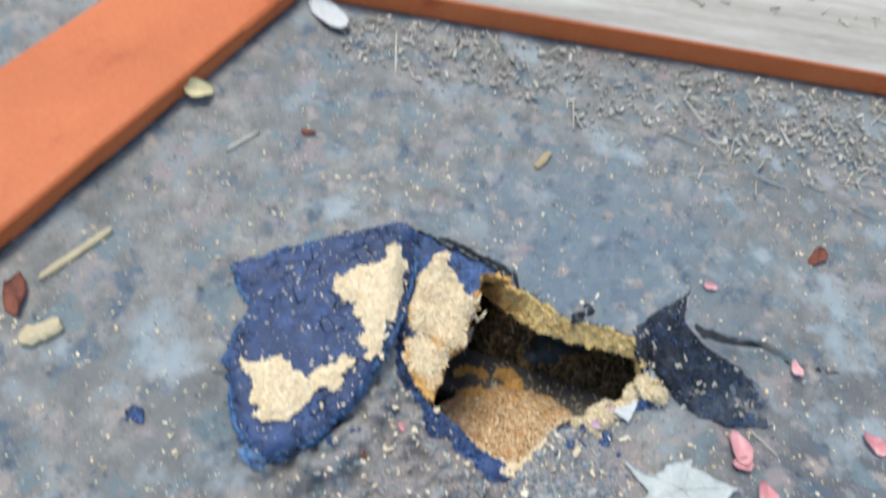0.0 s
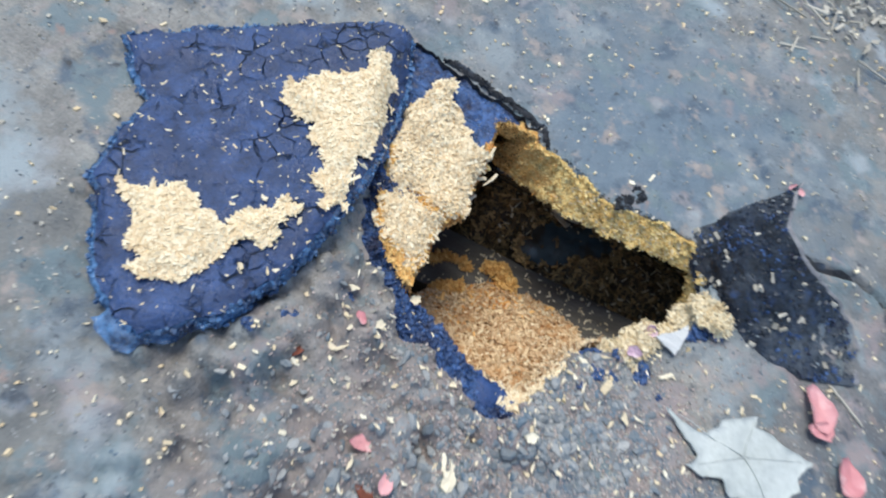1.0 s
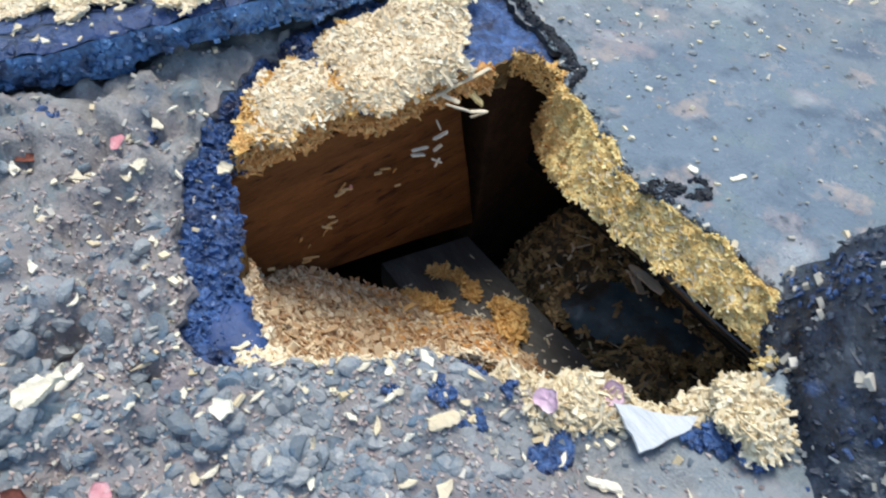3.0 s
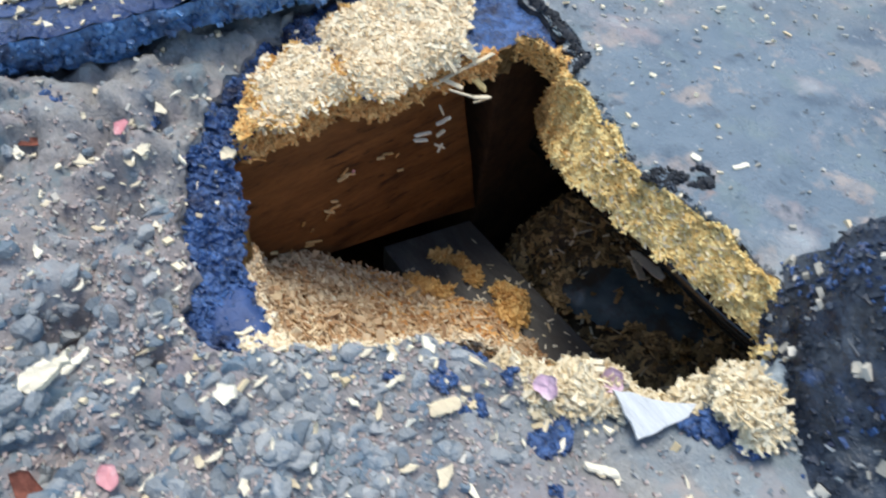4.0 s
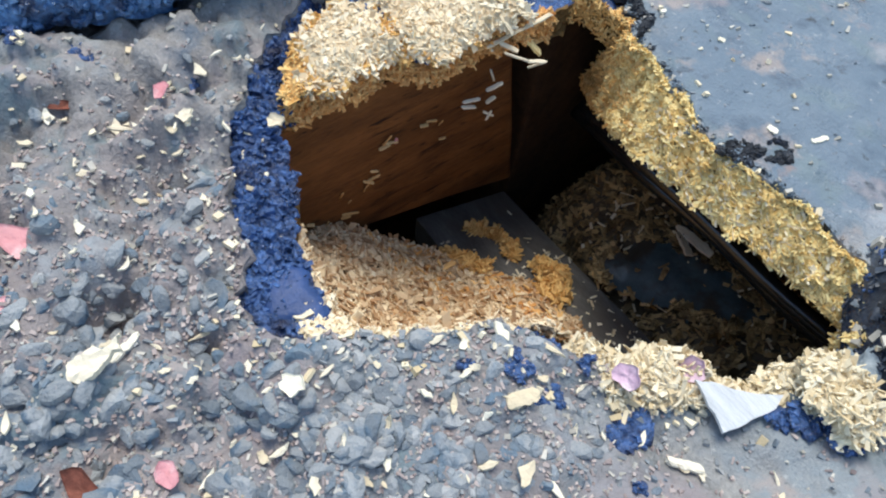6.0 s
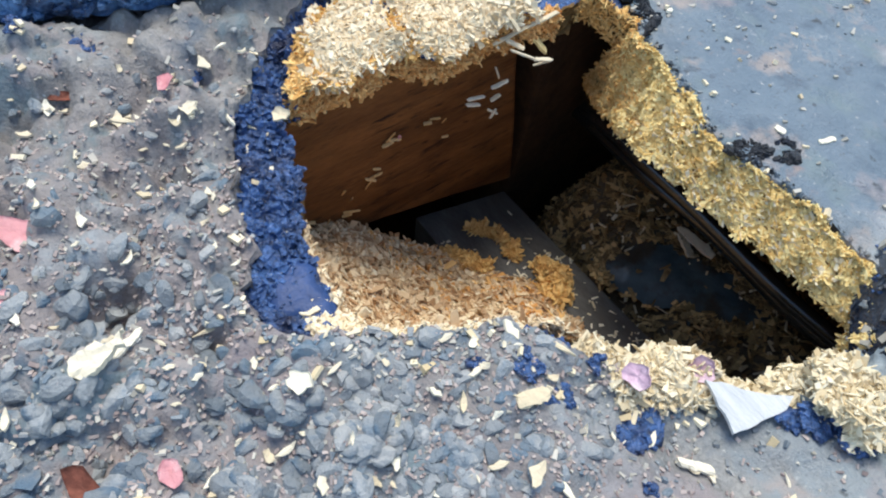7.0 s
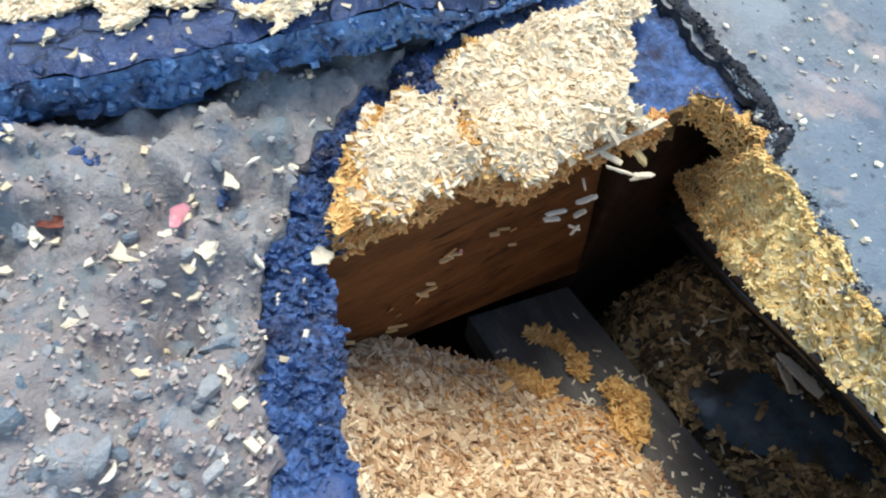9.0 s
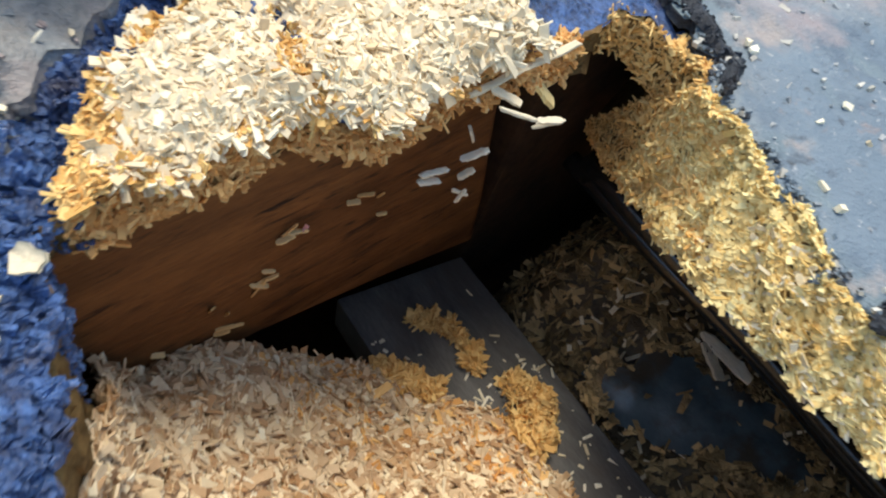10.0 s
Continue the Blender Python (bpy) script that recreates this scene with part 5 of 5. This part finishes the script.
LUMPS = [(0.1063, 0.1863), (0.1067, 0.1817), (0.1292, 0.2185), (0.135, 0.2228), (0.082, 0.1699), (0.0909, 0.1743), (0.0902, 0.1849), (0.0907, 0.1705), (0.1161, 0.1775), (0.124, 0.2152), (0.0768, 0.1608)]
for i, (x, y) in enumerate(LUMPS):
    bitumen_lump(x, y, (0.0038, 0.0032, 0.0040, 0.0044, 0.0034, 0.0026, 0.0024, 0.0016, 0.0016, 0.0030, 0.0018)[i], i)
for i, (x, y, r) in enumerate(((-0.170, 0.092, 0.0045), (-0.028, 0.149, 0.0022), (-0.045, 0.128, 0.003), (-0.0564, 0.1169, 0.0026))):
    bitumen_lump(x, y, r, 20 + i)

# black tar by the kink of the strip
TAR = [(0.0654, 0.2540), (0.0654, 0.2611), (0.0669, 0.2666), (0.0709, 0.2705), (0.0741, 0.2753), (0.0789, 0.2725), (0.0778, 0.2668), (0.0737, 0.2645), (0.0717, 0.2584), (0.0679, 0.2558)]
tar_edge = dense(TAR, 0.0010, 0.0005, seed=85)
v, f = fill(tar_edge, (), 0.0012, 86)
tar_v = np.c_[v, roof_z(v[:, 0], v[:, 1]) - 0.0004 + 0.0030 * relief(v[:, 0], v[:, 1], 0.006, 87, 3) * np.clip(away(v[:, 0], v[:, 1], TAR) / 0.002, 0, 1)]
tar = tagged(thing("tar_smear", tar_v, f, M_BLACK, True), "ragged black tar smear on the felt's torn edge", "tar")
fv, ff = flakes(corners(tar_v, f), 420, (0.0008, 0.0034), (0.0006, 0.0020), 0.0008, 0.6, 0.0001, 88, keep=lambda c: lattice(c[:, 0] * 420, c[:, 1] * 420, 3) > 0.42)
tagged(thing("crumbs", fv, ff, M_BLACK, False, tar, "black tar crumbs"), kind="stuff")

# glossy black bitumen band along the felt's torn edge at the corner
BAND = dense([(-0.044, 0.2855), (-0.018, 0.2818), (-0.004, 0.2803), (0.006, 0.2792), (0.0152, 0.2758), (0.0222, 0.2680)], 0.0010, 0.0003, False, 95)
run = np.gradient(BAND[:, :2], axis=0)
run /= np.linalg.norm(run, axis=1)[:, None]
side = np.c_[-run[:, 1], run[:, 0]]
taper = np.clip(np.minimum(np.arange(len(BAND)), np.arange(len(BAND))[::-1]) / 8, 0.1, 1)
rows = []
for k in np.linspace(0, 1, 7):
    wide = (0.0042 + 0.0022 * relief(BAND[:, 0], BAND[:, 1], 0.008, 97)) * taper
    q = BAND[:, :2] + side * (k * wide)[:, None]
    rows.append(np.c_[q, roof_z(q[:, 0], q[:, 1]) - 0.0008 + 0.0026 * math.sin(math.pi * (0.12 + 0.8 * k)) + 0.0012 * relief(q[:, 0], q[:, 1], 0.004, 98)])
v, f = loft(rows[::-1])
band = tagged(thing("bitumen_band", v, f, M_BLACK, True), "glossy black bitumen band along the torn felt", "tar")
fv, ff = flakes(corners(v, f), 260, (0.0008, 0.0030), (0.0006, 0.0018), 0.0006, 0.5, 0.0, 99)
tagged(thing("crumbs", fv, ff, M_BLACK, False, band, "black bitumen crumbs"), kind="stuff")

# splinters strewn over felt, flap and joist
def chip_mesh(length, width, thick, seed):
    r = np.random.default_rng(seed)
    rows = []
    bend, skew = r.normal(0, 0.12), r.normal(0, 0.25)
    for s in np.linspace(-0.5, 0.5, 5):
        k = max(0.12, (1 - abs(2 * s) ** r.uniform(1.5, 4)) + r.normal(0, 0.12))
        off, up = width * (skew * s * 2 + r.normal(0, 0.1)), length * bend * (4 * s * s)
        rows.append([(s * length, off + width / 2 * k * cc, up + thick / 2 * (1 + ss)) for cc, ss in ((1, -1), (0.9, 0.7), (-0.2, 1), (-1, 0.4), (-0.8, -1))])
    v, f = ring_loft(rows)
    return v, f + [(4, 3, 2, 1, 0), tuple(range(len(v) - 5, len(v)))]


one = [mesh_of("wood_chip", *chip_mesh(le, wi, 0.0009, 200 + i), M_SPLINTER) for i, (le, wi) in enumerate(((0.0045, 0.0022), (0.0062, 0.0018), (0.0035, 0.0028), (0.0075, 0.0014), (0.0050, 0.0030), (0.0040, 0.0016)))]
r2 = np.random.default_rng(77)
count = 0
while count < 225:
    x, y = r2.normal(0.03, 0.075), r2.normal(0.145, 0.055)
    p = np.array([[x, y]])
    if inside(p[:, 0], p[:, 1], felt_edge)[0] or not (-0.15 < x < 0.21 and 0.03 < y < 0.4):
        continue
    on_flap = bool(inside(p[:, 0], p[:, 1], flap_edge)[0])
    z = float(flap_z(x, y)) if on_flap else float(roof_z(x, y))
    ob = tagged(new("wood_chip", one[count % 6]), "loose pale wood chip", "wood chip", "loose wood chips")
    ob.matrix_world = pose(x, y, z + 0.0006, r2.normal(0, 14), r2.normal(0, 14), r2.uniform(0, 360)) @ Matrix.Scale(float(0.35 + 0.55 * r2.random() ** 2), 4)
    count += 1
# larger pale chips lying before the rim
for i, (x, y, k) in enumerate([(0.0681, 0.1171, 0.8), (0.0694, 0.1203, 0.8), (0.0791, 0.1224, 1.0), (0.0951, 0.1523, 1.1), (0.1008, 0.1576, 1.2), (0.1064, 0.1610, 1.2), (0.1186, 0.1901, 1.0), (0.0658, 0.1064, 0.8), (0.0742, 0.1720, 1.2), (0.0778, 0.1595, 1.0), (0.0836, 0.1359, 0.7), (0.0838, 0.1791, 0.9), (0.0872, 0.1738, 0.7), (0.0819, 0.1533, 0.8), (0.0767, 0.1500, 0.7), (0.1092, 0.1864, 1.1), (-0.0243, 0.1264, 1.1), (-0.0207, 0.1272, 1.1), (-0.0218, 0.1354, 0.8), (-0.0109, 0.1407, 1.0), (0.0045, 0.1220, 0.8), (-0.0252, 0.1403, 1.2), (-0.0281, 0.1515, 1.0)]):
    ob = tagged(new("wood_chip", one[(i * 5 + 2) % 6]), "pale wood chip lying by the torn felt", "wood chip", "loose wood chips")
    ob.matrix_world = pose(x, y, float(roof_z(x, y)) + 0.0007, 8 * math.sin(i), 8 * math.cos(i * 2), 35 + 64 * i) @ Matrix.Scale(k * 0.95, 4)
# splinters hanging from the lip at the far corner
def sliver(name, a, b, width, thick, label, seed, mat=M_SPLINTER, group=""):
    """A sliver of wood from one end point to the other."""
    a, b = Vector(a), Vector(b)
    ob = scrap(name, mat, 0, 0, (b - a).length, width, thick, 0, label, "splinter", seed, group, z=0)
    d = (b - a).normalized()
    side = Vector((0, 0, 1)).cross(d).normalized()
    m = Matrix((d, side, d.cross(side))).transposed().to_4x4()
    m.translation = (a + b) / 2
    ob.matrix_world = m
    return ob


HANG = "chips hanging from the lip"
for i, (a, b, w) in enumerate((((-0.0030, 0.2295, -0.0066), (-0.0012, 0.2525, -0.0025), 0.0024), ((-0.0022, 0.2340, -0.0060), (0.0018, 0.2384, -0.0082), 0.0034), ((-0.0030, 0.2305, -0.0070), (-0.0020, 0.2347, -0.0115), 0.0028),
                               ((0.0020, 0.2325, -0.0060), (0.0050, 0.2410, -0.0110), 0.0015), ((0.0050, 0.2410, -0.0110), (0.0065, 0.2475, -0.0131), 0.0026), ((0.0040, 0.2425, -0.0150), (0.0065, 0.2475, -0.0131), 0.0012),
                               ((-0.0085, 0.2255, -0.0310), (-0.0075, 0.2315, -0.0315), 0.0022), ((-0.0085, 0.2250, -0.0330), (-0.0075, 0.2300, -0.0345), 0.0026), ((-0.0060, 0.2325, -0.0270), (-0.0035, 0.2365, -0.0235), 0.0028),
                               ((-0.0092, 0.2355, -0.0225), (-0.0085, 0.2370, -0.0265), 0.0030), ((-0.0045, 0.2320, -0.0310), (-0.0035, 0.2345, -0.0285), 0.0028), ((-0.0045, 0.2310, -0.0345), (-0.0029, 0.2345, -0.0370), 0.0014), ((-0.0030, 0.2320, -0.0375), (-0.0029, 0.2336, -0.0340), 0.0013))):
    if i > 5:
        a, b = [(q[0] + 0.0055, q[1] - 0.0015, q[2] + 0.0040) for q in (a, b)]
    sliver("splinter", a, b, w * 0.60, 0.0007, "pale splinter hanging from the lip", 300 + i, M_SPLINTER, HANG)
sliver("splinter", (-0.0020, 0.2440, -0.0080), (0.0010, 0.2490, -0.0140), 0.0042, 0.0012, "golden stained flake hanging from the lip", 320, M_YELLOW_CHIP, HANG)
sliver("splinter", (0.0178, 0.2865, -0.0552), (0.0195, 0.2878, -0.0550), 0.0014, 0.0008, "white wood crumb lying on the cable", 321)
# chips caught on the joist's face, in two small clusters
STUCK = "chips on the joist"
for i, (y, z, le, turn) in enumerate(((0.2000, -0.0385, 0.0050, 60), (0.2015, -0.0405, 0.0042, -10), (0.1990, -0.0412, 0.0040, 25), (0.1936, -0.0563, 0.0060, 70), (0.1950, -0.0550, 0.0045, 20), (0.1925, -0.0560, 0.0040, -30), (0.1915, -0.0590, 0.0042, 80),
                                      (0.1849, -0.0692, 0.0062, -15), (0.1830, -0.0700, 0.0034, 10), (0.1751, -0.0695, 0.0060, 75), (0.2180, -0.0395, 0.0036, -5), (0.2150, -0.0400, 0.0026, 15), (0.2225, -0.0430, 0.0030, 80), (0.1950, -0.0515, 0.0024, 0), (0.1820, -0.0560, 0.0034, 85), (0.1850, -0.0620, 0.0030, 80), (0.2240, -0.0520, 0.0022, 30), (0.1690, -0.0640, 0.0024, 0))):
    c_, s_ = math.cos(math.radians(turn)) * le / 2, math.sin(math.radians(turn)) * le / 2
    sliver("splinter", (-0.0112, y - c_, z - s_), (-0.0100, y + c_, z + s_), 0.0006 + 0.0004 * (i % 3), 0.0005, "pale splinter stuck to the joist, warm light in its colour", 340 + i, M_SPLINTER_WARM, STUCK)
lay("petal", petals[2], 0, 0, 0, "small pink petal stuck to the joist", "petal", scale=0.16).matrix_world = pose(-0.0105, 0.2030, -0.0400, 0, 85, 20) @ Matrix.Scale(0.16, 4)

# dry litter along the plank
strip = np.array([[(-0.20, 0.43, 0.0015), (0.40, 0.43, 0.0015), (0.40, 0.64, 0.0015)], [(-0.20, 0.43, 0.0015), (0.40, 0.64, 0.0015), (-0.20, 0.505, 0.0015)]])
fv, ff = flakes(strip, 1700, (0.002, 0.009), (0.0010, 0.0040), 0.0010, 0.45, 0.0, 301, keep=lambda c: (c[:, 1] < 0.488 + 0.228 * (c[:, 0] + 0.23)) & (c[:, 1] > 0.43 + 0.12 * c[:, 0] + 0.05 * lattice(c[:, 0] * 30, c[:, 1] * 30, 3)))
gv, gf = flakes(strip, 70, (0.012, 0.045), (0.0008, 0.0016), 0.001, 0.25, 0.001, 303, keep=lambda c: (c[:, 1] < 0.488 + 0.228 * (c[:, 0] + 0.23)))
gf = gf + len(fv)
fv, ff = np.r_[fv, gv], np.r_[ff, gf]
tagged(thing("dry_litter", fv, ff, M_TWIG), "dry grass and twig litter blown against the plank", "litter", kind="stuff")
v, f = flakes(np.array([[(0.0, 0.62, 0.023), (0.5, 0.70, 0.023), (0.4, 0.85, 0.023)]]), 45, (0.004, 0.025), (0.001, 0.003), 0.001, 0.2, 0.0006, 305)
tagged(thing("plank_litter", v, f, M_TWIG), "dry grass scraps lying on the plank", "litter", kind="stuff")

# ---- chippings bedded in the felt ----
def stone_mesh(seed, level):
    """A worn angular lump, unit size: a ball cut by a few planes."""
    bm = bmesh.new()
    bmesh.ops.create_icosphere(bm, subdivisions=level, radius=0.5)
    r = np.random.default_rng(seed)
    v = np.array([q.co[:] for q in bm.verts])
    bm.verts.index_update()
    f = [[q.index for q in g.verts] for g in bm.faces]
    bm.free()
    for _ in range(7):
        n = r.normal(0, 1, 3)
        n /= np.linalg.norm(n)
        over = np.maximum(v @ n - r.uniform(0.16, 0.36), 0)
        v = v - over[:, None] * n
    v = v / np.ptp(v, axis=0).max() + r.normal(0, 0.008, v.shape)
    return v * np.array([r.uniform(0.9, 1.3), r.uniform(0.7, 1.05), r.uniform(0.6, 0.85)]), f


shapes = [stone_mesh(s, 2) for s in range(12)]
small = [stone_mesh(s, 1) for s in range(12)]
stone_meshes = [mesh_of("stone", v, f, M_STONE_ONE) for v, f in shapes]
r3 = np.random.default_rng(5)
spots = []
while len(spots) < 6400:
    if len(spots) < 3000:
        x, y = r3.normal(0.058, 0.060), r3.normal(0.093, 0.042)
    else:
        x, y = r3.uniform(-0.32, 0.36), r3.uniform(-0.02, 0.62)
    if len(spots) < 420:
        x, y = r3.normal(0.085, 0.022), r3.normal(0.148, 0.020)
    if y > 0.488 + 0.228 * (x + 0.23) or x < -0.32 + (y - 0.1) * 0.178:
        continue
    spots.append((x, y))
spots = np.array(spots)
free = ~inside(spots[:, 0], spots[:, 1], felt_edge) & ~inside(spots[:, 0], spots[:, 1], flap_edge) & (away(spots[:, 0], spots[:, 1], felt_edge[::3]) > 0.002)
free &= ~((spots[:, 0] > 0.118) & (spots[:, 0] < 0.21) & (spots[:, 1] > 0.205) & (spots[:, 1] < 0.33))
free &= ~((spots[:, 0] + 0.6 * (spots[:, 1] - 0.10) < 0.02) & (spots[:, 1] > 0.085) & (r3.random(len(spots)) < 0.72))
free &= ~(np.exp(-((spots[:, 0] - 0.10) ** 2 + (spots[:, 1] - 0.31) ** 2) / 0.008) > r3.random(len(spots)) * 0.7)
spots = spots[free]
zone = np.exp(-((spots[:, 0] - 0.055) ** 2 / 0.011 + (spots[:, 1] - 0.09) ** 2 / 0.006))
sizes = 0.0010 + 0.0034 * r3.random(len(spots)) ** 3.6 + zone * (0.0006 + 0.0062 * r3.random(len(spots)) ** 2.3)
sizes = np.where(np.hypot(spots[:, 0] - 0.085, spots[:, 1] - 0.148) < 0.045, np.maximum(sizes, 0.0012 + 0.0052 * r3.random(len(spots)) ** 2.2), sizes)
order = np.argsort(-sizes * (0.3 + zone))
jv, jf, base = [], [], 0
for rank, i in enumerate(order):
    x, y = spots[i]
    m = pose(x, y, float(roof_z(x, y)) - 0.20 * sizes[i], r3.normal(0, 18), r3.normal(0, 18), r3.uniform(0, 360)) @ Matrix.Scale(float(sizes[i]), 4)
    if rank < 300:
        ob = new("stone", stone_meshes[i % 12])
        ob.parent = ground
        ob.matrix_world = m
    else:
        v, f = shapes[i % 12] if rank < 2600 else small[i % 12]
        mm = np.array(m)
        jv.append(v @ mm[:3, :3].T + mm[:3, 3])
        jf += [tuple(q + base for q in g) for g in f]
        base += len(v)
tagged(thing("chippings", np.concatenate(jv), jf, M_STONE, False, ground, "small grey chippings bedded in the felt"), kind="stuff")

# pale grit and crumbs over the whole felt
sheet = np.array([[(-0.30, -0.02, 0), (0.36, -0.02, 0), (0.36, 0.60, 0)], [(-0.30, -0.02, 0), (0.36, 0.60, 0), (-0.24, 0.46, 0)]])
def grit(count, size, seed, mat, label, keep):
    v, f = flakes(sheet, count, (size * 0.6, size * 1.8), (size * 0.5, size * 1.1), size * 0.45, 0.35, -0.0001, seed, keep=keep)
    c = v.reshape(-1, 8, 3).mean(1)
    v = v + np.repeat(np.c_[c[:, :2] * 0, roof_z(c[:, 0], c[:, 1])], 8, 0)
    tagged(thing("grit", v, f, mat, False, ground, label), kind="stuff")
def bare(c):
    smooth = np.exp(-((c[:, 0] - 0.10) ** 2 + (c[:, 1] - 0.31) ** 2) / 0.008) > lattice(c[:, 0] * 700, c[:, 1] * 700, 4) * 1.8
    return ~smooth & ~inside(c[:, 0], c[:, 1], felt_edge) & ~inside(c[:, 0], c[:, 1], flap_edge) & (c[:, 1] < 0.485 + 0.228 * (c[:, 0] + 0.23))
def bed(c):
    zone_c = np.exp(-((c[:, 0] - 0.080) ** 2 / 0.009 + (c[:, 1] - 0.105) ** 2 / 0.008))
    return bare(c) & ~((c[:, 1] > 0.235) & (c[:, 0] > -0.02)) & (zone_c > lattice(c[:, 0] * 800, c[:, 1] * 800, 6) * 0.8)
def rim_zone(c):
    d = away(c[:, 0], c[:, 1], FELT)
    return bare(c) & (d < 0.002 + 0.016 * lattice(c[:, 0] * 900, c[:, 1] * 900, 9)) & (c[:, 1] < 0.21) & (c[:, 0] > 0.03)
def far_rim(c):
    d = away(c[:, 0], c[:, 1], FELT)
    return ~inside(c[:, 0], c[:, 1], felt_edge) & (d < 0.0005 + 0.005 * lattice(c[:, 0] * 300, c[:, 1] * 300, 9) * lattice(c[:, 0] * 80, c[:, 1] * 80, 3)) & (c[:, 1] > 0.252) & (c[:, 0] > -0.01) & (c[:, 0] < 0.12)
grit(240000, 0.0010, 407, M_FELT, "crumbled felt along the torn edge", far_rim)
grit(60000, 0.0012, 408, M_BLACK, "black crumbs along the torn edge", far_rim)
grit(15000, 0.0012, 409, M_TWIG, "pale scuffs along the torn edge", far_rim)
grit(2600, 0.0015, 401, M_TWIG, "pale grit strewn over the felt", bare)
grit(1500, 0.0021, 411, M_WHITE_CHIP, "small pale wood crumbs strewn over the felt", lambda c: bare(c) & (lattice(c[:, 0] * 22, c[:, 1] * 22, 14) > 0.35))
grit(3500, 0.0010, 402, M_STONE, "fine grey grit strewn over the felt", bare)
grit(130000, 0.0010, 403, M_MAUVE, "fine mauve grit between the chippings", bed)
grit(20000, 0.0013, 410, M_STONE, "fine blue-grey grit between the chippings", bed)
grit(30000, 0.0010, 404, M_TWIG, "fine pale grit between the chippings", bed)
grit(11000, 0.0022, 405, M_PALE_CHIP, "pale crumbs along the rim", rim_zone)
grit(18000, 0.0016, 406, M_STONE, "grey crumbs along the rim", rim_zone)
